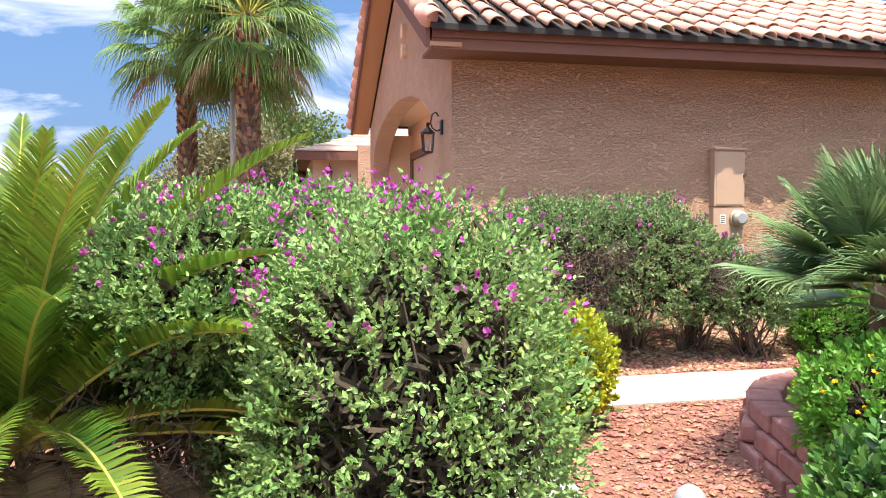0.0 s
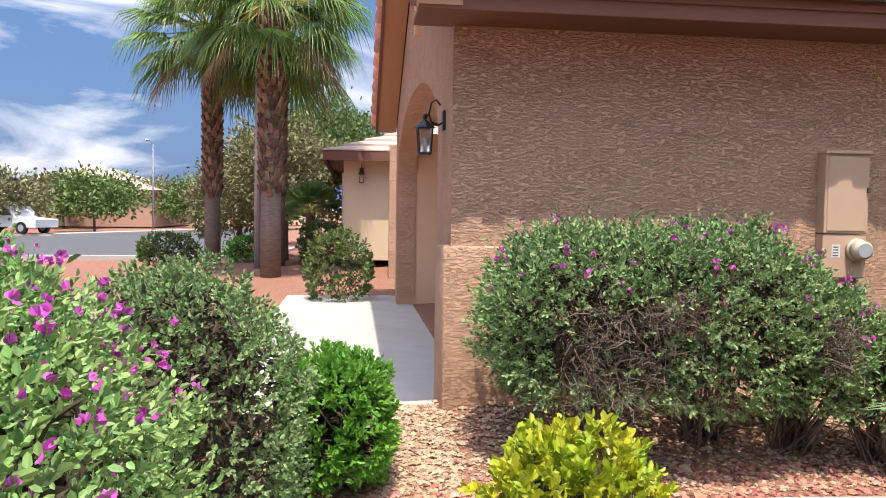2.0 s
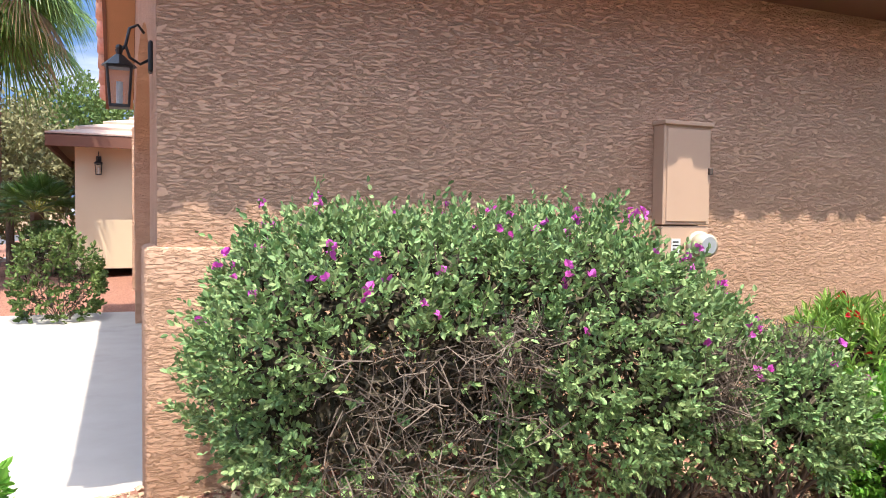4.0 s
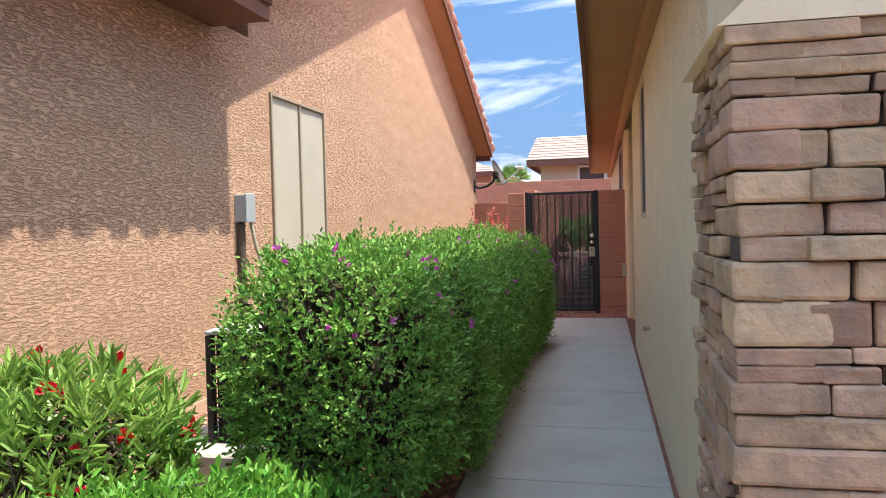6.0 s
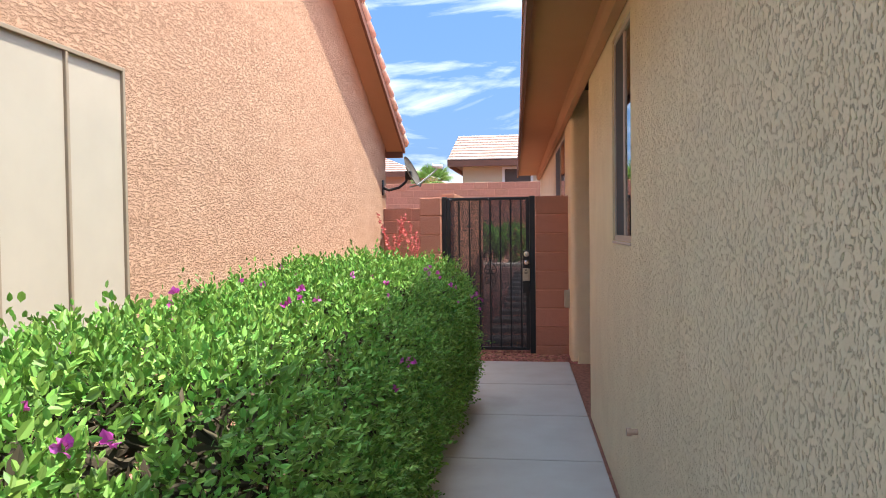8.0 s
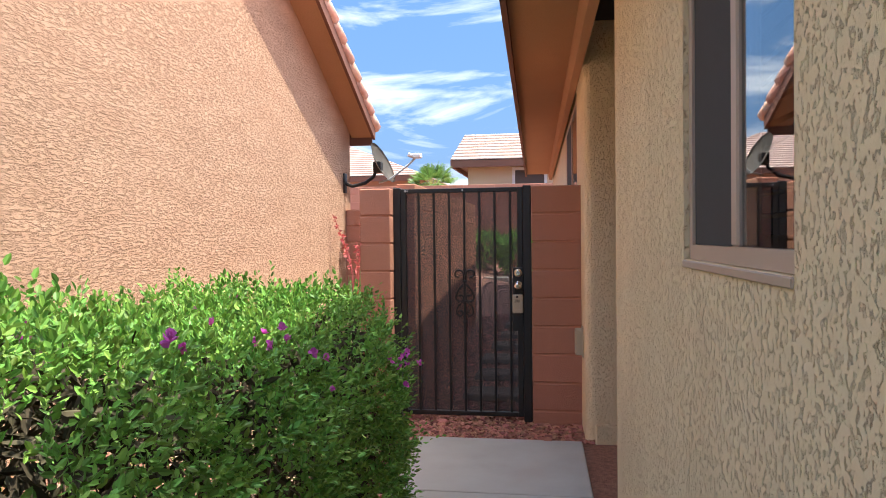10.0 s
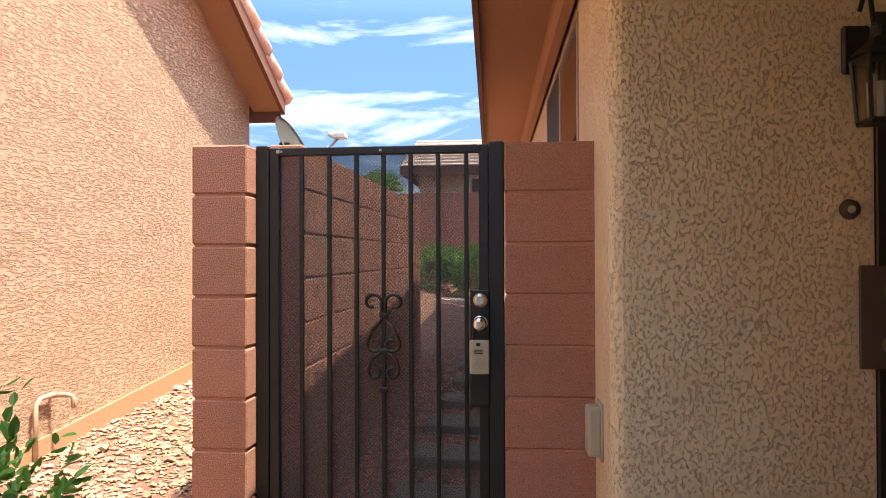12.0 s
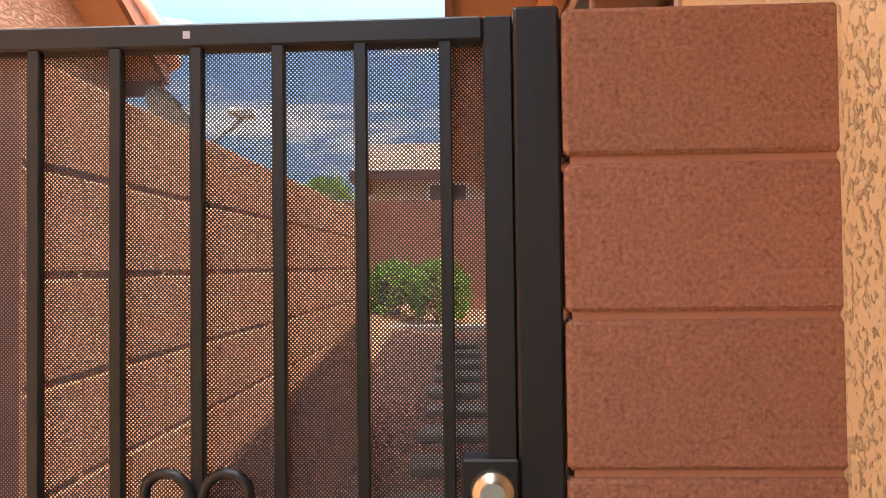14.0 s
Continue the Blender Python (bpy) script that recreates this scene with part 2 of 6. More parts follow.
M_TWIG = mat("dry_twig", (0.096, 0.071, 0.053), 0.9, var=0.2, scale=25, second=(0.155, 0.121, 0.093))
# near-black brown: the shade inside the crowns is put into the leaf colour
M_INNER = mat("dry_inner_leaf_shade", (0.055, 0.046, 0.03), 0.95, var=0.2, scale=20, second=(0.085, 0.07, 0.048), per_piece=0.4, spec=0.1)
M_BARK = mat("palm_bark", (0.27, 0.165, 0.10), 0.95, var=0.2, scale=7, second=(0.12, 0.07, 0.045), per_piece=0.5, bump=0.8, bump_scale=30, bump_dist=0.01)
M_BARK_GREY = mat("grey_palm_trunk", (0.22, 0.18, 0.145), 0.95, var=0.15, scale=7, second=(0.15, 0.12, 0.10), bump=0.8, bump_scale=22, bump_dist=0.012, stretch=(1, 1, 4))
M_LEAF_TREE = mat("tree_leaf", (0.09, 0.155, 0.04), 0.6, var=0.15, scale=2, second=(0.14, 0.20, 0.06), per_piece=0.3, leaf=0.2)
M_LEAF_TREE2 = mat("olive_tree_leaf", (0.165, 0.165, 0.075), 0.6, var=0.15, scale=2, second=(0.22, 0.21, 0.10), per_piece=0.3, leaf=0.2)
M_WALL_TAN = mat("far_tan_stucco", (0.62, 0.50, 0.34), 0.9, var=0.06, scale=2, bump=0.4, bump_scale=50)
M_WALL_ROSE = mat("far_rose_stucco", (0.42, 0.26, 0.19), 0.9, var=0.06, scale=2, bump=0.4, bump_scale=50)
M_WHITE = mat("white_paint", (0.72, 0.71, 0.68), 0.5, var=0.04, scale=5)
M_STEEL = mat("galvanised_steel", (0.42, 0.43, 0.44), 0.5, 0.4, var=0.08, scale=5)
M_HILL = mat("hazy_far_hills", (0.27, 0.30, 0.37), 1.0, var=0.08, scale=0.02)
M_LEDGE = mat("ledge_stone", (0.459, 0.303, 0.197), 0.9, var=0.18, scale=11, second=(0.303, 0.213, 0.152), per_piece=0.30, spots=0.3, bump=1.0, bump_scale=32, bump_dist=0.012, spec=0.15)
M_LEDGE_MORTAR = mat("dark_stone_joint", (0.085, 0.062, 0.05), 0.95, var=0.2)
M_PAVER = mat("planter_wall_block", (0.31, 0.135, 0.11), 0.95, var=0.12, scale=14, second=(0.36, 0.19, 0.16), per_piece=0.15, bump=0.9, bump_scale=60, bump_dist=0.008, spec=0.15)
M_STEP = mat("weathered_step_concrete", (0.17, 0.15, 0.13), 0.9, var=0.1, scale=5, bump=0.4, bump_scale=90)
M_INK = mat("black_print", (0.02, 0.02, 0.02), 0.6)
M_LABEL = mat("white_label", (0.62, 0.63, 0.60), 0.6, var=0.05)


def glass(name, tint, rough=0.0, ior=1.45):
    m = bpy.data.materials.new(name)
    m.use_nodes = True
    b = m.node_tree.nodes["Principled BSDF"]
    b.inputs["Base Color"].default_value = (*tint, 1)
    b.inputs["Roughness"].default_value, b.inputs["Transmission Weight"].default_value, b.inputs["IOR"].default_value = rough, 1.0, ior
    return m


M_GLASS = glass("window_glass", (0.55, 0.6, 0.6), 0.0, 2.3)
M_LAMP_GLASS = glass("lantern_glass", (0.85, 0.88, 0.88), 0.08)
M_INSECT = mat("insect_screen_mesh", (0.055, 0.056, 0.06), 0.85, var=0.1, scale=9, bump=0.3, bump_scale=300, bump_dist=0.001)
M_DISH = mat("weathered_dish_paint", (0.17, 0.15, 0.13), 0.7, var=0.15, scale=12, bump=0.2)
M_CAP = mat("smooth_sand_stucco", (0.80, 0.69, 0.50), 0.9, var=0.06, scale=6, second=(0.74, 0.62, 0.44), bump=0.5, bump_scale=90, bump_dist=0.004, spec=0.15)



# ---- building helpers ----
def link(name, bm, material, parent=None, label="", smooth=False):
    me = bpy.data.meshes.new(name)
    bm.normal_update()
    bm.to_mesh(me)
    bm.free()
    me.materials.append(material)
    if smooth:
        me.polygons.foreach_set("use_smooth", [True] * len(me.polygons))
    ob = new(name, me)
    ob.parent = parent
    if label:
        tagged(ob, label)
    return ob


def part(name, bm, material, parent, label="", smooth=False):
    """One mesh under a thing or a part."""
    return link(name, bm, material, parent, label, smooth)


def thing(name, label, category, group="", kind="", at=None):
    """An empty at the base of a thing, which its parts hang from."""
    return tagged(new(name), label, category, group, kind)


def solid(name, bm, material, label="", category="", group="", kind="", smooth=False):
    return tagged(link(name, bm, material, None, "", smooth), label, category, group, kind)


def arrays(name, verts, faces, material, parent=None, smooth=False, extra=()):
    """A mesh from numpy arrays: verts (n, 3) and quads or triangles (m, k)."""
    me = bpy.data.meshes.new(name)
    k = faces.shape[1]
    me.vertices.add(len(verts))
    me.vertices.foreach_set("co", np.ascontiguousarray(verts, dtype=np.float32).ravel())
    me.loops.add(faces.size)
    me.loops.foreach_set("vertex_index", np.ascontiguousarray(faces, dtype=np.int32).ravel())
    me.polygons.add(len(faces))
    me.polygons.foreach_set("loop_start", np.arange(0, faces.size, k, dtype=np.int32))
    me.polygons.foreach_set("use_smooth", np.full(len(faces), smooth))
    me.update(calc_edges=True)
    me.materials.append(material)
    ob = new(name, me)
    ob.parent = parent
    return ob


def box(bm, x0, x1, y0, y1, z0, z1, m=None, bevel=0.0, seg=1):
    """A box, with its edges rounded by bevel."""
    r = bmesh.ops.create_cube(bm, size=1)
    vs = r["verts"]
    for v in vs:
        v.co = Vector((x0 + (v.co.x + 0.5) * (x1 - x0), y0 + (v.co.y + 0.5) * (y1 - y0), z0 + (v.co.z + 0.5) * (z1 - z0)))
    if bevel:
        es = {e for v in vs for e in v.link_edges}
        out = bmesh.ops.bevel(bm, geom=list(es), offset=bevel, segments=seg, affect="EDGES", profile=0.5)
        vs = list({v for f in out["faces"] for v in f.verts} | {v for v in vs if v.is_valid})
    if m:
        bmesh.ops.transform(bm, matrix=m, verts=vs)
    return vs


def cyl(bm, p, q, r0, r1=None, n=10, caps=True):
    """A round bar from p to q."""
    p, q = Vector(p), Vector(q)
    r1 = r0 if r1 is None else r1
    d = q - p
    rot = d.to_track_quat("Z", "Y").to_matrix().to_4x4()
    return bmesh.ops.create_cone(bm, cap_ends=caps, segments=n, radius1=r0, radius2=r1, depth=d.length, matrix=Matrix.Translation((p + q) / 2) @ rot)["verts"]


def tube(bm, pts, r, n=6, taper=1.0):
    """A bent round bar through points."""
    pts = [Vector(p) for p in pts]
    rings = []
    for i, p in enumerate(pts):
        d = (pts[min(i + 1, len(pts) - 1)] - pts[max(i - 1, 0)]).normalized()
        a = d.orthogonal().normalized() if not rings else (a0 - d * a0.dot(d)).normalized()
        a0 = a
        b = d.cross(a)
        rr = r * (1 + (taper - 1) * i / (len(pts) - 1))
        rings.append([bm.verts.new(p + (a * math.cos(2 * math.pi * k / n) + b * math.sin(2 * math.pi * k / n)) * rr) for k in range(n)])
    for s, t in zip(rings, rings[1:]):
        for k in range(n):
            bm.faces.new((s[k], s[(k + 1) % n], t[(k + 1) % n], t[k]))
    bm.faces.new(rings[0][::-1])
    bm.faces.new(rings[-1])


def prism(bm, outline, axis, a, b, m=None):
    """A flat outline, in the two axes other than axis, drawn out from a to b along it."""
    order = {"x": (1, 2, 0), "y": (0, 2, 1), "z": (0, 1, 2)}[axis]

    def at(p, h):
        c = [0, 0, 0]
        c[order[0]], c[order[1]], c[order[2]] = p[0], p[1], h
        return Vector(c)
    lo, hi = [bm.verts.new(at(p, a)) for p in outline], [bm.verts.new(at(p, b)) for p in outline]
    fs = [bm.faces.new(lo), bm.faces.new(hi[::-1])]
    fs += [bm.faces.new((lo[i], hi[i], hi[(i + 1) % len(lo)], lo[(i + 1) % len(lo)])) for i in range(len(lo))]
    bmesh.ops.recalc_face_normals(bm, faces=fs)
    if m:
        bmesh.ops.transform(bm, matrix=m, verts=lo + hi)
    return lo + hi


def wall_with_holes(bm, along, up, holes, x0, x1, m=None):
    """A wall of thickness x0 to x1, its face in the y-z plane, cut up round rectangular holes (y0, y1, z0, z1)."""
    ys = sorted({along[0], along[1], *[h[0] for h in holes], *[h[1] for h in holes]})
    for a, b in zip(ys, ys[1:]):
        zs = [(up[0], up[1])]
        for h in holes:
            if h[0] <= a + 1e-6 and b <= h[1] + 1e-6:
                zs = [(up[0], h[2]), (h[3], up[1])]
        for c, d in zs:
            if d - c > 1e-4:
                box(bm, x0, x1, a, b, c, d, m)
    bmesh.ops.remove_doubles(bm, verts=bm.verts, dist=1e-5)


rng = np.random.default_rng(7)
MB = Matrix.Translation((2.78, 0, 0)) @ Matrix.Rotation(radians(2.0), 4, "Z")   # the second house's own axes: its side wall is x = 0


def ground_z(x, y):
    """The lie of the land: it falls to the street and rises to the first house's wall."""
    z = 0.04 * np.clip(y, 0, 14) + 0.023 * np.clip(y, -12, 0.0) - 0.012 * np.clip(-12 - y, 0, 10)
    up = np.clip((1.45 - np.asarray(x)) / 1.45, 0, 1)
    z = z + up * (0.20 + 0.02 * np.clip(y, 0, 6)) * np.clip((np.asarray(y) + 13.5) / 2.0, 0, 1) * np.where(np.asarray(x) < -0.3, 0.4, 1.0)
    z = z + 0.3 * np.clip((-8 - np.asarray(x)) / 3, 0, 1) * np.clip((np.asarray(x) + 17) / 3, 0, 1) * np.clip((y + 18.5) / 2, 0, 1) * np.clip((-9 - y) / 2, 0, 1)
    return z


def gz(x, y):
    return float(ground_z(np.float64(x), np.float64(y)))


# ---- ground ----
def build_ground():
    xs = np.concatenate([[-2500, -600, -200, -80, -45], np.arange(-30, -4, 2.0), np.arange(-4, 8.5, 0.5), [9, 10, 12, 16, 24, 45, 120, 500, 2500]])
    ys = np.concatenate([[-2500, -600, -200, -80, -45, -30, -24], np.arange(-20, 8, 0.5), [8, 9, 10, 12, 16, 24, 45, 120, 500, 2500]])
    gx, gy = np.meshgrid(xs, ys, indexing="ij")
    zz = ground_z(gx, gy) - 0.02
    v = np.stack([gx, gy, zz], -1).reshape(-1, 3)
    n = len(ys)
    i, j = np.meshgrid(np.arange(len(xs) - 1), np.arange(n - 1), indexing="ij")
    a = (i * n + j).ravel()
    ob = arrays("ground", v, np.stack([a, a + n, a + n + 1, a + 1], -1), M_SOIL, smooth=True)
    tagged(ob, "red-brown gravel ground between the houses and yards", "ground", kind="structure")


build_ground()


def slab(name, outline, thick=0.10, lift=0.0, label="", material=M_CONC, group="", parent=None):
    """A concrete slab with softened arrises, lying on the land."""
    bm = bmesh.new()
    top = [bm.verts.new((x, y, gz(max(x, 1.5) if y > -13 and x > 0 else x, y) + lift)) for x, y in outline]
    low = [bm.verts.new((v.co.x, v.co.y, v.co.z - thick)) for v in top]
    bm.faces.new(top)
    bm.faces.new(low[::-1])
    k = len(top)
    sides = [bm.faces.new((top[i], low[i], low[(i + 1) % k], top[(i + 1) % k])) for i in range(k)]
    bmesh.ops.recalc_face_normals(bm, faces=bm.faces)
    es = [e for e in bm.edges if all(v in top for v in e.verts)]
    bmesh.ops.bevel(bm, geom=es, offset=0.009, segments=2, affect="EDGES", profile=0.5)
    return link(name, bm, material, parent)


def wall_b_x(y):
    return 2.78 - 0.0349 * y


walkway = tagged(new("walkway"), "pale grey concrete garden walkway of jointed slabs", "path", kind="structure")


def build_walkway():
    ys = [-0.42, -1.43, -2.45, -3.47, -4.49, -5.51, -6.53, -7.55, -8.57, -9.4]
    g = 0.0035
    for a, b in zip(ys, ys[1:]):
        slab("slab", [(wall_b_x(a) - 1.13, a - g), (wall_b_x(b) - 1.13 - (0.03 if b < -8 else 0), b + g), (wall_b_x(b) - 0.025, b + g), (wall_b_x(a) - 0.025, a - g)], parent=walkway)
    # the walk goes on along the first house
    left, right = {-9.4: 1.78, -10.3: 1.66, -11.4: 1.58, -12.5: 1.5, -13.1: 1.45}, {-9.4: 2.97, -10.3: 2.52, -11.4: 2.42, -12.5: 2.6, -13.1: 2.6}
    ks = list(left)
    for a, b in zip(ks, ks[1:]):
        slab("slab", [(left[a], a - g), (left[b], b + g), (right[b], b + g), (right[a], a - g)], parent=walkway)
    # the branch that comes in from the street side
    inner = [(2.62, -12.25), (3.9, -12.25), (5.1, -12.62), (6.3, -12.95), (7.6, -13.6), (9.0, -14.4)]
    outer = [(2.62, -13.1), (3.75, -13.25), (4.9, -13.4), (6.0, -13.8), (7.1, -14.45), (8.5, -15.3)]
    for (a, b), (c, d) in zip(zip(inner, inner[1:]), zip(outer, outer[1:])):
        slab("slab", [a, c, (d[0] - g, d[1]), (b[0] - g, b[1])], parent=walkway)


build_walkway()


# ---- first house: rose-tan stucco, tiled roof ----
house_a = tagged(new("house"), "rose-tan stucco house with clay barrel tile roof", "house")
A_Y0, A_Y1, EAVE_Z, PITCH = -12.05, 3.74, 2.645, 0.50
APEX_Y, APEX_Z = -1.0, 2.67 + 0.50 * 4.74


def build_house_a():
    # side wall with its gable
    bm = bmesh.new()
    scr = (-4.97, -3.90, 0.62, 2.34)
    prism(bm, [(A_Y0 + 0.3, -0.4), (-5.3, -0.4), (-5.3, 2.72), (A_Y0 + 0.3, 2.72)], "x", -0.20, 0.0)
    wall_with_holes(bm, (-5.3, A_Y1), (-0.4, 2.5), [scr], -0.2, 0.0)
    prism(bm, [(-5.3, 2.5), (A_Y1, 2.5), (A_Y1, 2.67), (APEX_Y, APEX_Z), (-5.3, APEX_Z - 0.43 * 4.3)], "x", -0.20, 0.0)
    part("wall", bm, M_STUCCO_A, house_a, "rose-tan lace-textured stucco side wall with gable")
    # the foot of the wall and a thicker band at the front corner
    bm = bmesh.new()
    box(bm, -0.03, 0.014, A_Y0 + 0.02, A_Y1 - 0.01, -0.4, 0.12)
    part("plinth", bm, M_BOX, house_a, "smooth tan base below the stucco")
    bm = bmesh.new()
    prism(bm, [(-4.0, -0.2), (A_Y1 - 0.01, -0.2), (A_Y1 - 0.01, 0.53), (2.4, 0.45), (0.4, 0.29), (-4.0, 0.16)], "x", -0.03, 0.018)
    part("plinth", bm, M_SOFFIT, house_a, "smooth brown base stepping up with the ground")
    bm = bmesh.new()
    box(bm, -0.5, 0.055, A_Y0 - 0.06, -10.2, -0.35, 1.06, bevel=0.03, seg=3)
    part("wainscot", bm, M_STUCCO_A, house_a, "thicker stucco wainscot at the corner", True)
    # far end wall
    bm = bmesh.new()
    box(bm, -10.0, -0.2, A_Y1 - 0.2, A_Y1 - 0.002, -0.4, 2.67)
    box(bm, -10.0, -9.8, A_Y0, A_Y1 - 0.2, -0.4, 2.67)
    part("wall", bm, M_STUCCO_A, house_a)
    # front wall with a wide arched garage opening
    bm = bmesh.new()
    cx, half, spring, rise = -3.9, 2.95, 1.95, 0.82
    arch = [(cx - half * math.cos(a), spring + rise * math.sin(a)) for a in [math.pi * k / 20 for k in range(21)]]
    outline = [(-7.3, -0.4), (cx - half, -0.4)] + arch + [(cx + half, -0.4), (0.0, -0.4), (0.0, 2.72), (-3.6, 4.52), (-7.3, 2.72)]
    prism(bm, outline, "y", A_Y0, A_Y0 + 0.30)
    part("wall", bm, M_STUCCO_A, house_a, "front gable wall with a wide arched opening")
    for x in (cx - half - 0.22, cx + half + 0.02):
        bm = bmesh.new()
        box(bm, x, x + 0.2, A_Y0 + 0.3, A_Y0 + 0.75, -0.4, 2.6)
        part("recess_wall", bm, M_STUCCO_A2, house_a)
    bm = bmesh.new()
    box(bm, -7.3, -0.2, A_Y0 + 0.75, A_Y0 + 0.95, -0.4, 2.9)
    part("recess_wall", bm, M_STUCCO_A2, house_a)
    bm = bmesh.new()
    box(bm, -7.0, -0.72, A_Y0 + 0.3, A_Y0 + 0.75, 2.79, 2.9)
    part("recess_ceiling", bm, M_STUCCO_A2, house_a)
    # sectional garage door in the recess
    bm = bmesh.new()
    for k in range(4):
        box(bm, -6.4, -1.45, A_Y0 + 0.70, A_Y0 + 0.75, 0.54 * k - 0.05, 0.54 * k + 0.48, bevel=0.012)
    door = part("garage_door", bm, M_BOX, house_a, "tan sectional garage door")
    bm = bmesh.new()
    box(bm, -1.44, -1.30, A_Y0 + 0.66, A_Y0 + 0.75, -0.05, 2.24, bevel=0.012)
    box(bm, -6.55, -6.41, A_Y0 + 0.66, A_Y0 + 0.75, -0.05, 2.24, bevel=0.012)
    box(bm, -6.41, -1.44, A_Y0 + 0.66, A_Y0 + 0.75, 2.12, 2.24, bevel=0.012)
    part("door_trim", bm, M_TRIM, house_a)
    for dz in (3.35, 3.62):
        bm = bmesh.new()
        cyl(bm, (-2.9, A_Y0 - 0.06, dz), (-2.9, A_Y0 + 0.02, dz), 0.10, 0.10, 14)
        part("gable_vent", bm, M_STUCCO_A2, house_a, "clay pipe vent in the gable")
    # eave along the side wall: fascia, soffit, felt
    bm = bmesh.new()
    box(bm, 0.415, 0.45, -12.34, -5.84, EAVE_Z + 0.015, EAVE_Z + 0.20, bevel=0.004)
    box(bm, 0.452, 0.47, -12.34, -5.84, EAVE_Z + 0.12, EAVE_Z + 0.215, bevel=0.004)
    part("fascia", bm, M_TRIM, house_a, "dark brown painted eave fascia")
    bm = bmesh.new()
    box(bm, -0.05, 0.414, -12.34, -5.84, EAVE_Z + 0.02, EAVE_Z + 0.05)
    box(bm, -0.02, 0.413, -5.86, -5.83, EAVE_Z + 0.022, EAVE_Z + 0.33)
    part("soffit", bm, M_TRIM, house_a)
    # rakes of the front gable
    for s in (-1, 1):
        bm = bmesh.new()
        xe, xa = (-7.66, -3.6) if s < 0 else (0.46, -3.6)
        za, ze = EAVE_Z + 0.02 + 0.5 * 4.06, EAVE_Z + 0.02
        prism(bm, [(xe, ze), (xa, za), (xa, za + 0.2), (xe, ze + 0.2)], "y", -12.40, -12.36)
        part("barge_board", bm, M_TRIM, house_a)
        bm = bmesh.new()
        prism(bm, [(xe, ze + 0.02), (xa, za + 0.02), (xa, za + 0.06), (xe, ze + 0.06)], "y", -12.36, A_Y0)
        part("soffit", bm, M_SOFFIT, house_a)
    # rakes of the side gable: board, soffit, roof edge
    for s in (-1, 1):
        bm = bmesh.new()
        ye = APEX_Y + s * 4.86
        pit = 0.43 if s < 0 else PITCH
        ze = APEX_Z - pit * 4.86
        prism(bm, [(ye, ze - 0.02), (APEX_Y, APEX_Z - 0.02), (APEX_Y, APEX_Z + 0.17), (ye, ze + 0.17)], "x", 0.27, 0.305)
        part("barge_board", bm, M_TRIM, house_a, "brown painted barge board")
        bm = bmesh.new()
        prism(bm, [(ye, ze + 0.0), (APEX_Y, APEX_Z), (APEX_Y, APEX_Z + 0.03), (ye, ze + 0.03)], "x", 0.0, 0.27)
        part("soffit", bm, M_SOFFIT, house_a)
        bm = bmesh.new()
        prism(bm, [(ye, ze + 0.10), (APEX_Y, APEX_Z + 0.10), (APEX_Y, APEX_Z + 0.17), (ye, ze + 0.17)], "x", -10.2, 0.26)
        part("roof_deck", bm, M_UNDER, house_a)
        # rake tiles laid one over the next along the edge
        n = 17
        for k in range(n):
            f0, f1 = k / n, (k + 1.12) / n
            bm = bmesh.new()
            a = Vector((0.27, APEX_Y + s * 4.95 * (1 - f0), APEX_Z + 0.17 - pit * 4.95 * (1 - f0) + 0.03))
            b = Vector((0.27, APEX_Y + s * 4.95 * (1 - min(f1, 1)), APEX_Z + 0.17 - pit * 4.95 * (1 - min(f1, 1)) + 0.0))
            cyl(bm, a, b, 0.085, 0.068, 8, True)
            part("rake_tile", bm, M_TILE, house_a, smooth=True)
    # eave end board of the far slope
    bm = bmesh.new()
    box(bm, -10.2, 0.262, A_Y1 + 0.10, A_Y1 + 0.135, 2.52, 2.74)
    part("fascia", bm, M_TRIM, house_a)


build_house_a()


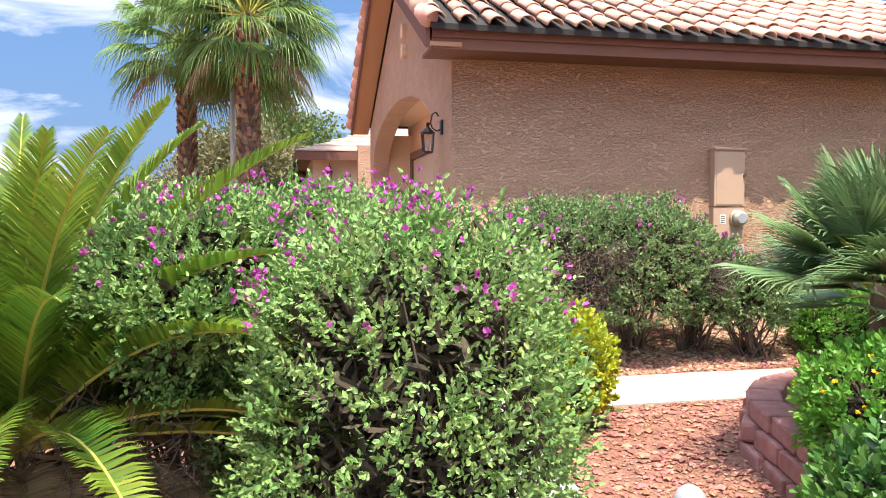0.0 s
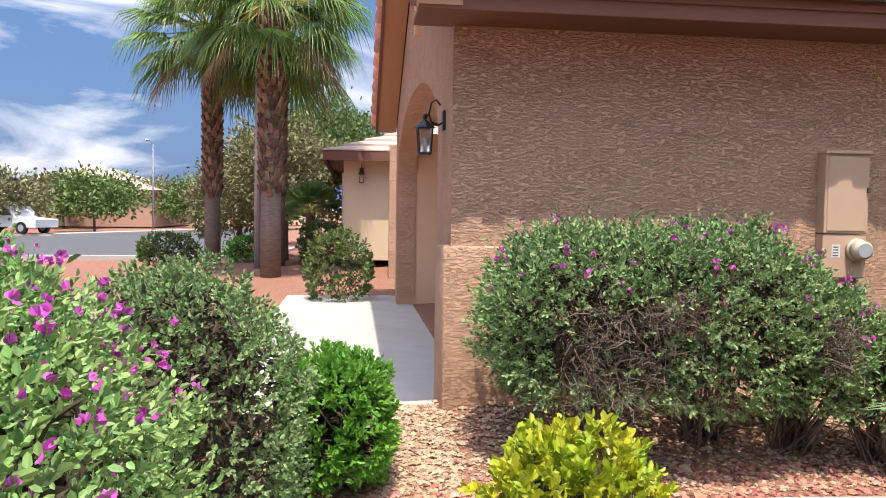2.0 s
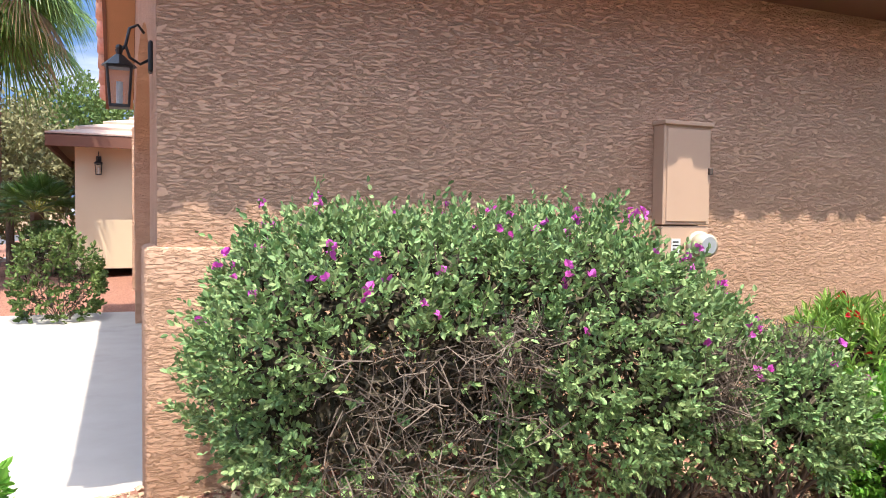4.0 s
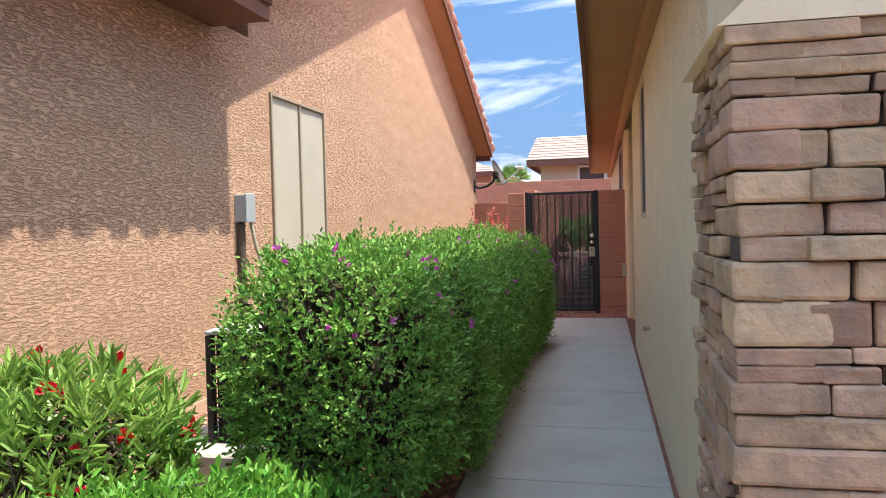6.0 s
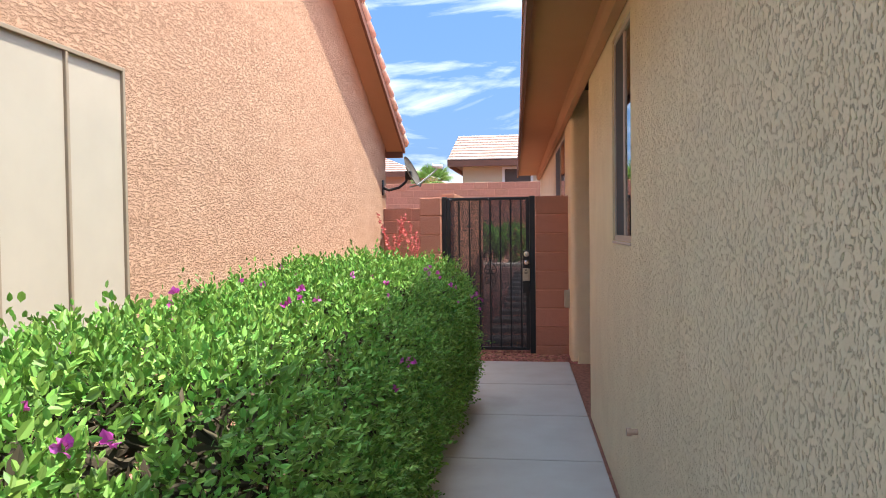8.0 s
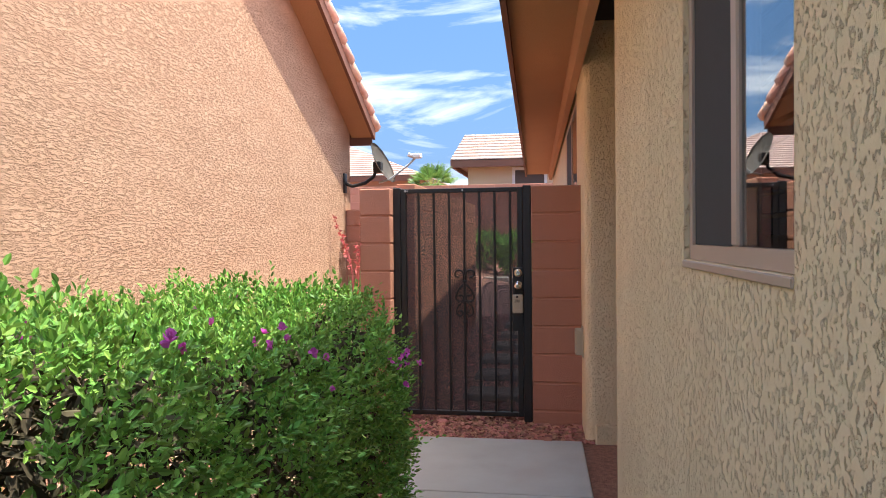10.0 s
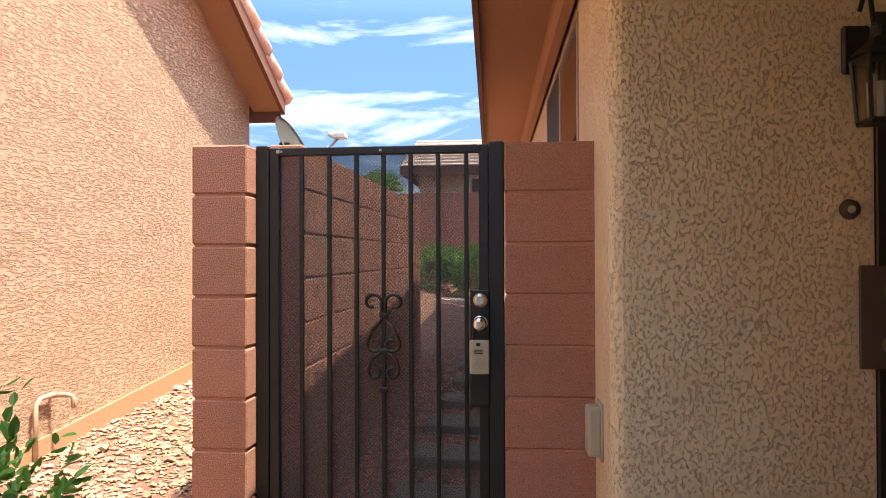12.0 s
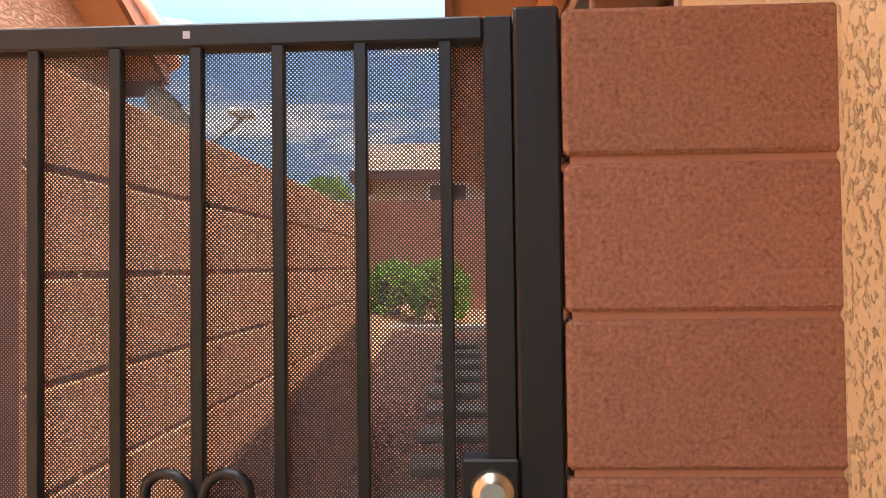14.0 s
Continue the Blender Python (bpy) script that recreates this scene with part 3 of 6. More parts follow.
def barrel_roof():
    """Rows of barrel tiles over the front wing's slope; the lowest rows are single tiles."""
    roof = part("roof", _deck(), M_UNDER, house_a, "clay barrel tile roof in mixed terracotta")
    s, w, lap, slope = 7, 0.285, 0.36, 0.50
    prof = [(math.cos(math.pi * k / s), math.sin(math.pi * k / s)) for k in range(s + 1)]

    def tile_arrays(thick=0.014):
        v = []
        for d, z, r in ((0, 0.022, 0.088), (0.44, 0.0, 0.078)):
            for rr in (r, r - thick):
                v += [(c * rr, d, q * rr * 0.85 + z) for c, q in prof]
        k = s + 1
        f = []
        for i in range(s):
            f += [(i, i + 1, 2 * k + i + 1, 2 * k + i), (k + i + 1, k + i, 3 * k + i, 3 * k + i + 1), (i + 1, i, k + i, k + i + 1)]
        f += [(0, 2 * k, 3 * k, k), (s, k + s, 3 * k + s, 2 * k + s)]
        return np.array(v), np.array(f)

    tv, tf = tile_arrays()
    me = bpy.data.meshes.new("tile")
    me.from_pydata([tuple(p) for p in tv], [], [tuple(int(q) for q in p) for p in tf])
    me.materials.append(M_TILE)
    me.polygons.foreach_set("use_smooth", [True] * len(me.polygons))
    rest_v, rest_f, count = [], [], 0
    ang = math.atan(slope)
    jit = np.random.default_rng(3)
    for row in range(12):
        d = row * lap
        for col in range(24):
            y = -12.30 + col * w
            x = 0.56 - d * math.cos(ang)
            z = EAVE_Z + 0.235 + d * math.sin(ang) + jit.normal(0, 0.004)
            rot = Matrix.Translation((x, y + jit.normal(0, 0.006), z)) @ Matrix.Rotation(radians(90), 4, "Z") @ Matrix.Rotation(ang, 4, "X") @ Matrix.Rotation(jit.normal(0, 0.03), 4, "Y")
            if row < 6:
                ob = new("tile", me)
                ob.parent = roof
                ob.matrix_basis = rot
            else:
                r = np.array(rot)
                rest_v.append(tv @ r[:3, :3].T + r[:3, 3])
                rest_f.append(tf + len(tv) * count)
                count += 1
    ob = arrays("upper_tiles", np.concatenate(rest_v), np.concatenate(rest_f), M_TILE, roof, True)
    ob["kind"] = "stuff"
    # verge tiles up the front gable
    n = 14
    for k in range(n):
        bm = bmesh.new()
        f0, f1 = k / n, (k + 1.15) / n
        cyl(bm, (0.52 - 4.1 * f0, -12.39, EAVE_Z + 0.26 + 2.03 * f0 + 0.03), (0.52 - 4.1 * min(f1, 1), -12.39, EAVE_Z + 0.26 + 2.03 * min(f1, 1)), 0.10, 0.08, 10)
        part("verge_tile", bm, M_TILE, roof, smooth=True)
        bm = bmesh.new()
        cyl(bm, (-7.75 + 4.1 * f0, -12.39, EAVE_Z + 0.2 + 2.05 * f0 + 0.03), (-7.75 + 4.1 * min(f1, 1), -12.39, EAVE_Z + 0.2 + 2.05 * min(f1, 1)), 0.10, 0.08, 10)
        part("verge_tile", bm, M_TILE, roof, smooth=True)


def _deck():
    bm = bmesh.new()
    prism(bm, [(0.535, EAVE_Z + 0.18), (0.535, EAVE_Z + 0.235), (-3.6, EAVE_Z + 2.275), (-7.7, EAVE_Z + 0.22), (-7.7, EAVE_Z + 0.18), (-3.6, EAVE_Z + 2.22)], "y", -12.36, -5.72)
    return bm


barrel_roof()


# ---- second house: sand stucco, stone pier ----
house_b = tagged(new("house"), "sand-coloured stucco house with a ledge-stone pier", "house")
WIN = (-4.45, -3.76, 1.29, 2.42)


def build_house_b():
    bm = bmesh.new()
    wall_with_holes(bm, (-7.94, -2.38), (-0.4, 2.75), [WIN], 0.0, 0.24, MB)
    part("wall", bm, M_STUCCO_B, house_b, "sand lace-textured stucco side wall")
    bm = bmesh.new()
    box(bm, 0.24, 1.9, -7.94, -7.78, -0.4, 2.75, MB)
    box(bm, 0.24, 1.9, -2.6, -2.38, -0.4, 2.75, MB)
    box(bm, 0.242, 1.9, -7.78, -2.6, 2.55, 2.75, MB)
    part("wall", bm, M_STUCCO_B, house_b)
    # entry recess: the wall with the security door faces the walk
    bm = bmesh.new()
    vs = box(bm, 0.0, 0.86, -0.40, 0.5, -0.4, 2.75, MB)
    es = [e for e in bm.edges if abs((MB.inverted() @ e.verts[0].co).x) < 1e-4 and abs((MB.inverted() @ e.verts[1].co).x) < 1e-4 and abs(e.verts[0].co.z - e.verts[1].co.z) > 1]
    bmesh.ops.bevel(bm, geom=es, offset=0.06, segments=5, affect="EDGES", profile=0.5)
    box(bm, 1.78, 1.9, -2.38, 0.5, -0.4, 2.75, MB)
    box(bm, 0.86, 1.78, -0.40, 0.5, 2.06, 2.75, MB)
    part("wall", bm, M_STUCCO_B, house_b, "sand stucco wall of the entry recess")
    win3 = (0.68, 2.74, 1.45, 2.44)
    bm = bmesh.new()
    wall_with_holes(bm, (0.5, 10.0), (-0.4, 2.75), [win3], 0.02, 0.24, MB)
    box(bm, 0.24, 1.9, 9.8, 10.0, -0.4, 2.75, MB)
    part("wall", bm, M_STUCCO_B, house_b)
    bm = bmesh.new()
    box(bm, 1.7, 1.9, -7.78, -2.6, -0.4, 2.75, MB)
    part("wall", bm, M_DARK, house_b)
    # plinth by the recess
    bm = bmesh.new()
    box(bm, 0.06, 0.86, -0.43, -0.402, -0.3, 0.10, MB, bevel=0.01)
    part("plinth", bm, M_STUCCO_B, house_b)
    # eave: soffit, frieze, fascia, roof over it; the overhang widens a little towards its far end
    e0, e1 = (-0.43, -9.15), (-0.50, 9.95)
    bm = bmesh.new()
    prism(bm, [e0, (0.0, -9.15), (0.0, 9.9), (e1[0], 9.9)], "z", 2.60, 2.64, MB)
    part("soffit", bm, M_SOFFIT, house_b, "brown stucco eave soffit")
    bm = bmesh.new()
    prism(bm, [(-0.005, 2.46), (-0.055, 2.47), (-0.075, 2.53), (-0.075, 2.598), (-0.005, 2.598)], "y", -7.94, 9.7, MB)
    part("frieze", bm, M_SOFFIT, house_b)
    bm = bmesh.new()
    prism(bm, [(e0[0] - 0.035, e0[1]), (e0[0] - 0.002, e0[1]), (e1[0] - 0.002, e1[1]), (e1[0] - 0.035, e1[1])], "z", 2.555, 2.76, MB)
    part("fascia", bm, M_TRIM, house_b)
    bm = bmesh.new()
    prism(bm, [(-0.50, 2.765), (4.5, 4.6), (4.5, 4.68), (-0.50, 2.83)], "y", -9.2, 10.05, MB)
    part("roof", bm, M_TILE, house_b, "clay tile roof slope")
    bm = bmesh.new()
    box(bm, 0.0, 4.4, -7.94, 9.9, 2.752, 2.78, MB)
    part("ceiling", bm, M_DARK, house_b)
    # windows
    for w, deep in ((WIN, 0.012), (win3, 0.012)):
        window = part("window", _frame(w, deep), M_VINYL, house_b, "sliding window with a dim room behind")
        bm = bmesh.new()
        box(bm, deep + 0.012, deep + 0.018, w[0] + 0.032, w[1] - 0.032, w[2] + 0.032, w[3] - 0.032, MB)
        pane = part("pane", bm, M_GLASS, window)
        pane.visible_shadow = False
        mid = (w[0] + w[1]) / 2
        bm = bmesh.new()
        box(bm, deep + 0.004, deep + 0.05, mid - 0.02, mid + 0.02, w[2] + 0.031, w[3] - 0.031, MB, bevel=0.004)
        part("mullion", bm, M_VINYL, window)
        bm = bmesh.new()
        box(bm, deep + 0.006, deep + 0.009, mid + 0.021, w[1] - 0.032, w[2] + 0.032, w[3] - 0.032, MB)
        part("insect_screen", bm, M_INSECT, window, "dark grey insect screen over one half")
        bm = bmesh.new()
        box(bm, -0.004, deep - 0.001, w[0] + 0.002, w[1] - 0.002, w[2] - 0.016, w[2] - 0.001, MB, bevel=0.002)
        part("window_sill", bm, M_VINYL, window)
        bm = bmesh.new()
        for k in range(26):
            z = w[2] + 0.05 + k * (w[3] - w[2] - 0.1) / 26
            box(bm, deep + 0.09, deep + 0.115, w[0] + 0.05, w[1] - 0.05, z, z + 0.030, MB)
        part("blind", bm, M_BLIND, window, "closed horizontal blind")


def ring(bm, x0, x1, y0, y1, z0, z1, t, m=None):
    """A rectangular frame in the y-z plane as one solid."""
    def loop(x, k):
        return [bm.verts.new((x, y0 + k, z0 + k)), bm.verts.new((x, y1 - k, z0 + k)), bm.verts.new((x, y1 - k, z1 - k)), bm.verts.new((x, y0 + k, z1 - k))]
    a, b, c, d = loop(x0, 0), loop(x0, t), loop(x1, 0), loop(x1, t)
    for i in range(4):
        j = (i + 1) % 4
        for q in ((a[i], a[j], b[j], b[i]), (c[i], d[i], d[j], c[j]), (a[i], c[i], c[j], a[j]), (b[i], b[j], d[j], d[i])):
            bm.faces.new(q)
    bmesh.ops.recalc_face_normals(bm, faces=bm.faces)
    if m:
        bmesh.ops.transform(bm, matrix=m, verts=a + b + c + d)


def _frame(w, deep):
    bm = bmesh.new()
    ring(bm, deep, deep + 0.055, w[0] + 0.001, w[1] - 0.001, w[2] + 0.001, w[3] - 0.001, 0.03, MB)
    return bm


build_house_b()


# ---- fixtures on the first house ----
def fix_a():
    # sun screens over the side window
    win = tagged(new("window_1"), "tall window covered by two beige sun screens in thin frames", "window", kind="structure")
    bm = bmesh.new()
    for a, b, c, d in ((-4.99, -4.965, 0.60, 2.36), (-3.905, -3.88, 0.60, 2.36), (-4.965, -3.905, 2.335, 2.36), (-4.965, -3.905, 0.60, 0.625), (-4.448, -4.425, 0.625, 2.335)):
        box(bm, -0.05, 0.022, a, b, c, d, bevel=0.003)
    part("screen_frame", bm, M_FRAME_TAN, win)
    for a, b in ((-4.965, -4.448), (-4.425, -3.905)):
        bm = bmesh.new()
        box(bm, -0.03, 0.002, a, b, 0.625, 2.335)
        part("screen", bm, M_SCREEN, win)
    # electric service panel
    e = tagged(new("electric_panel"), "tan painted electric service panel on the stucco wall", "electric panel")
    bm = bmesh.new()
    box(bm, 0.0, 0.105, -9.175, -8.81, 1.185, 1.80, bevel=0.006)
    part("upper_body", bm, M_BOX, e)
    bm = bmesh.new()
    box(bm, 0.0, 0.125, -9.185, -8.80, 1.795, 1.822, bevel=0.004)
    part("rain_lip", bm, M_BOX, e)
    bm = bmesh.new()
    box(bm, 0.0, 0.098, -9.175, -8.81, 0.84, 1.178, bevel=0.006)
    part("lower_body", bm, M_BOX, e)
    bm = bmesh.new()
    box(bm, 0.105, 0.112, -9.155, -8.835, 1.205, 1.775, bevel=0.003)
    door = part("door", bm, M_BOX, e)
    bm = bmesh.new()
    box(bm, 0.10, 0.125, -8.832, -8.805, 1.50, 1.54, bevel=0.004)
    part("latch", bm, M_FRAME, door)
    bm = bmesh.new()
    cyl(bm, (0.098, -8.90, 1.06), (0.13, -8.90, 1.06), 0.088, 0.088, 24)
    cyl(bm, (0.13, -8.90, 1.06), (0.205, -8.90, 1.06), 0.076, 0.070, 24)
    meter = part("meter", bm, M_BEIGE, e, "round meter with a clear dome", True)
    bm = bmesh.new()
    cyl(bm, (0.206, -8.90, 1.06), (0.211, -8.90, 1.06), 0.055, 0.055, 20)
    part("dial", bm, M_GREY, meter)
    bm = bmesh.new()
    box(bm, 0.0985, 0.1005, -9.10, -9.03, 1.00, 1.10)
    label_ob = part("label", bm, M_LABEL, e, "white printed label")
    bm = bmesh.new()
    for k in range(4):
        box(bm, 0.1008, 0.1014, -9.09, -9.045, 1.01 + 0.022 * k, 1.018 + 0.022 * k)
    part("print", bm, M_INK, label_ob)
    # grey box below, and a smaller tan one
    g = tagged(new("utility_box"), "grey plastic utility box below the electric panel", "utility box")
    bm = bmesh.new()
    box(bm, 0.0, 0.11, -8.99, -8.82, 0.545, 0.765, bevel=0.018, seg=2)
    part("body", bm, M_GREY, g)
    bm = bmesh.new()
    box(bm, 0.108, 0.122, -8.995, -8.815, 0.555, 0.77, bevel=0.006)
    part("cover", bm, M_GREY, g)
    bm = bmesh.new()
    cyl(bm, (0.05, -8.95, 0.765), (0.05, -8.95, 0.845), 0.016, 0.016, 10)
    part("conduit", bm, M_GREY, g)
    t = tagged(new("junction_box"), "small tan painted junction box low on the wall", "junction box")
    bm = bmesh.new()
    box(bm, 0.0, 0.075, -8.93, -8.82, 0.30, 0.50, bevel=0.008)
    part("body", bm, M_BOX, t)
    bm = bmesh.new()
    cyl(bm, (0.04, -8.87, 0.50), (0.04, -8.87, 0.546), 0.014, 0.014, 10)
    part("conduit", bm, M_BOX, t)
    # disconnect for the air conditioner
    d = tagged(new("disconnect_box"), "grey steel disconnect box with a brown conduit below", "electric box")
    bm = bmesh.new()
    box(bm, 0.0, 0.092, -5.60, -5.47, 1.31, 1.51, bevel=0.006)
    part("body", bm, M_GREY, d)
    bm = bmesh.new()
    box(bm, 0.088, 0.104, -5.605, -5.465, 1.305, 1.52, bevel=0.006)
    part("cover", bm, M_GREY, d)
    bm = bmesh.new()
    box(bm, 0.0, 0.05, -5.58, -5.52, 0.55, 1.31, bevel=0.012)
    part("conduit", bm, M_FRAME, d)
    bm = bmesh.new()
    tube(bm, [(0.08, -5.50, 1.31), (0.10, -5.48, 1.15), (0.13, -5.45, 1.0), (0.16, -5.5, 0.85), (0.25, -5.7, 0.7)], 0.014, 8)
    part("flexible_pipe", bm, M_BEIGE, d)
    # hose bib on a bent pipe
    h = tagged(new("hose_bib"), "copper pipe stub with a hose tap by the wall", "tap")
    bm = bmesh.new()
    tube(bm, [(0.0, 0.78, 0.52), (0.10, 0.78, 0.53), (0.13, 0.78, 0.52), (0.135, 0.78, 0.46)], 0.013, 8)
    tube(bm, [(0.03, 0.62, 0.20), (0.03, 0.62, 0.50), (0.03, 0.66, 0.53), (0.03, 0.78, 0.53)], 0.013, 8)
    part("pipe", bm, M_BOX, h, smooth=True)


fix_a()


def lantern(name, m, label):
    """A wall lantern: back plate, scrolled arm, cage with clear panes, cap with finial."""
    ob = tagged(new(name), label, "wall lamp", "wall lanterns")
    bm = bmesh.new()
    box(bm, -0.012, 0.012, -0.045, 0.045, -0.07, 0.09, bevel=0.008)
    part("back_plate", bm, M_IRON, ob)
    bm = bmesh.new()
    tube(bm, [(0.0, 0, 0.0), (0.05, 0, -0.03), (0.10, 0, 0.0), (0.12, 0, 0.06), (0.10, 0, 0.15), (0.06, 0, 0.17), (0.03, 0, 0.13)], 0.008, 6)
    tube(bm, [(0.12, 0, 0.06), (0.15, 0, 0.02)], 0.008, 6)
    part("arm", bm, M_IRON, ob, smooth=True)
    bm = bmesh.new()
    for sx in (-1, 1):
        for sy in (-1, 1):
            cyl(bm, (0.15 + sx * 0.058, sy * 0.058, -0.05), (0.15 + sx * 0.045, sy * 0.045, -0.25), 0.007, 0.007, 6)
    box(bm, 0.09, 0.21, -0.06, 0.06, -0.062, -0.048, bevel=0.003)
    box(bm, 0.10, 0.20, -0.05, 0.05, -0.262, -0.245, bevel=0.003)
    cage = part("cage", bm, M_IRON, ob)
    bm = bmesh.new()
    bmesh.ops.create_cone(bm, cap_ends=True, segments=8, radius1=0.088, radius2=0.02, depth=0.06, matrix=Matrix.Translation((0.15, 0, -0.02)))
    cyl(bm, (0.15, 0, 0.005), (0.15, 0, 0.035), 0.012, 0.02, 8)
    bmesh.ops.create_uvsphere(bm, u_segments=8, v_segments=6, radius=0.018, matrix=Matrix.Translation((0.15, 0, 0.045)))
    part("cap", bm, M_IRON, ob)
    bm = bmesh.new()
    bmesh.ops.create_cone(bm, cap_ends=False, segments=4, radius1=0.06, radius2=0.074, depth=0.185, matrix=Matrix.Translation((0.15, 0, -0.155)) @ Matrix.Rotation(radians(45), 4, "Z"))
    pane = part("pane", bm, M_LAMP_GLASS, cage)
    pane.visible_shadow = False
    bm = bmesh.new()
    cyl(bm, (0.15, 0, -0.245), (0.15, 0, -0.13), 0.016, 0.016, 8)
    part("bulb_holder", bm, M_WHITE, cage)
    ob.matrix_basis = m
    return ob


lamp_a = lantern("wall_lantern", pose(-0.45, -12.06, 2.02, 0, 0, -90), "black iron wall lantern with clear glass by the porch")
copy_thing(lamp_a, MB @ pose(0.80, -0.41, 1.92, 0, 0, -90))


def ac_unit():
    ac = tagged(new("air_conditioner"), "dark louvred air conditioner condenser on a pad", "air conditioner")
    x0, x1, y0, y1, z0, z1 = 0.56, 1.16, -6.95, -6.30, 0.07, 0.71
    bm = bmesh.new()
    box(bm, x0 + 0.03, x1 - 0.03, y0 + 0.03, y1 - 0.03, z0 + 0.01, z1 - 0.03, bevel=0.03, seg=2)
    part("core", bm, M_DARK, ac)
    bm = bmesh.new()
    box(bm, x0 - 0.01, x1 + 0.01, y0 - 0.01, y1 + 0.01, z1 - 0.03, z1, bevel=0.02, seg=2)
    part("top_cover", bm, M_GREY, ac, "pale grey top cover")
    bm = bmesh.new()
    box(bm, x0, x1, y0, y1, z0, z0 + 0.035, bevel=0.01)
    part("base", bm, M_AC, ac)
    me_posts = [(x0 + 0.015, y0 + 0.015), (x1 - 0.015, y0 + 0.015), (x0 + 0.015, y1 - 0.015), (x1 - 0.015, y1 - 0.015)]
    for x, y in me_posts:
        bm = bmesh.new()
        box(bm, x - 0.02, x + 0.02, y - 0.02, y + 0.02, z0 + 0.035, z1 - 0.03, bevel=0.006)
        part("corner_post", bm, M_AC, ac)
    bm = bmesh.new()
    for k in range(22):
        z = z0 + 0.06 + k * 0.0262
        for a in ((x0 + 0.03, x1 - 0.03, y0 - 0.001, y0 + 0.004), (x1 - 0.004, x1 + 0.001, y0 + 0.03, y1 - 0.03)):
            box(bm, a[0], a[1], a[2], a[3], z, z + 0.007)
    for k in range(16):
        x = x0 + 0.05 + k * 0.037
        box(bm, x, x + 0.005, y0 - 0.003, y0 + 0.001, z0 + 0.04, z1 - 0.03)
        y = y0 + 0.05 + k * 0.037
        box(bm, x1 + 0.0, x1 + 0.004, y, y + 0.005, z0 + 0.04, z1 - 0.03)
    part("louvres", bm, M_AC, ac)
    bm = bmesh.new()
    box(bm, 0.33, 1.2, -7.16, -6.25, -0.1, 0.10, bevel=0.012)
    solid("equipment_pad", bm, M_CONC, "pale concrete pad under the air conditioner", "concrete pad", kind="structure")


ac_unit()


def dish():
    d = tagged(new("satellite_dish"), "grey satellite dish on a bent arm at the house corner", "satellite dish")
    c = Vector((0.42, 3.55, 2.24))
    bm = bmesh.new()
    rings = []
    for i in range(7):
        r = i / 6
        rings.append([bm.verts.new((0.27 * r * math.cos(a), 0.33 * r * math.sin(a), 0.065 * r * r)) for a in [2 * math.pi * k / 24 for k in range(24)]] if i else [bm.verts.new((0, 0, 0))])
    for k in range(24):
        bm.faces.new((rings[0][0], rings[1][k], rings[1][(k + 1) % 24]))
        for i in range(1, 6):
            bm.faces.new((rings[i][k], rings[i + 1][k], rings[i + 1][(k + 1) % 24], rings[i][(k + 1) % 24]))
    bmesh.ops.solidify(bm, geom=bm.faces[:], thickness=0.008)
    aim = Vector((0.9, -0.05, 0.42)).to_track_quat("Z", "X").to_matrix().to_4x4()
    bmesh.ops.transform(bm, matrix=Matrix.Translation(c) @ aim, verts=bm.verts)
    part("reflector", bm, M_DISH, d, "weathered grey oval reflector", True)
    bm = bmesh.new()
    tube(bm, [(0.0, 3.5, 2.02), (0.10, 3.5, 1.98), (0.26, 3.52, 2.02), (0.36, 3.54, 2.10), (0.40, 3.55, 2.2)], 0.022, 8)
    box(bm, -0.004, 0.015, 3.44, 3.56, 1.9, 2.14, bevel=0.004)
    part("mast", bm, M_AC, d, smooth=True)
    bm = bmesh.new()
    tube(bm, [(0.42, 3.55, 2.02), (0.55, 3.58, 2.06), (0.80, 3.64, 2.26), (0.86, 3.66, 2.33)], 0.013, 6)
    part("feed_arm", bm, M_GREY, d)
    bm = bmesh.new()
    box(bm, 0.82, 0.94, 3.62, 3.70, 2.32, 2.38, bevel=0.012)
    cyl(bm, (0.83, 3.66, 2.35), (0.77, 3.65, 2.37), 0.03, 0.025, 10)
    part("receiver", bm, M_WHITE, d)
    bm = bmesh.new()
    box(bm, 0.36, 0.46, 3.50, 3.62, 2.14, 2.28, bevel=0.01)
    part("bracket", bm, M_AC, d)


dish()


# ---- gate and block walls ----
COURSE = 0.2032


def block_mesh(name, w, d, h, material):
    bm = bmesh.new()
    box(bm, -w / 2, w / 2, -d / 2, d / 2, 0, h, bevel=0.006, seg=1)
    me = bpy.data.meshes.new(name)
    bm.to_mesh(me)
    bm.free()
    me.materials.append(material)
    return me


def lay(me, parent, m):
    ob = new("block", me)
    ob.parent = parent
    ob.matrix_basis = m
    return ob


def pillar(name, x0, x1, y0, y1, top, label):
    """A pier of single blocks with raked joints between them."""
    p = tagged(new(name), label, "wall", kind="structure")
    bm = bmesh.new()
    box(bm, x0 + 0.009, x1 - 0.009, y0 + 0.009, y1 - 0.009, -0.35, top - 0.012)
    part("mortar", bm, M_MORTAR, p)
    me = block_mesh("block", x1 - x0, y1 - y0, COURSE - 0.010, M_BLOCK)
    z = top - COURSE
    while z > -0.35:
        lay(me, p, pose((x0 + x1) / 2 + rng.normal(0, 0.0012), (y0 + y1) / 2, z + 0.005))
        z -= COURSE
    return p


TOP = 1.706
pillar("wall_gate_side", 2.43, 2.83, -0.005, 0.195, TOP + 0.004, "red concrete block pier beside the gate")
pillar("wall_gate_hinge", 1.185, 1.412, -0.10, 0.30, TOP, "red concrete block pier on the hinge side of the gate")


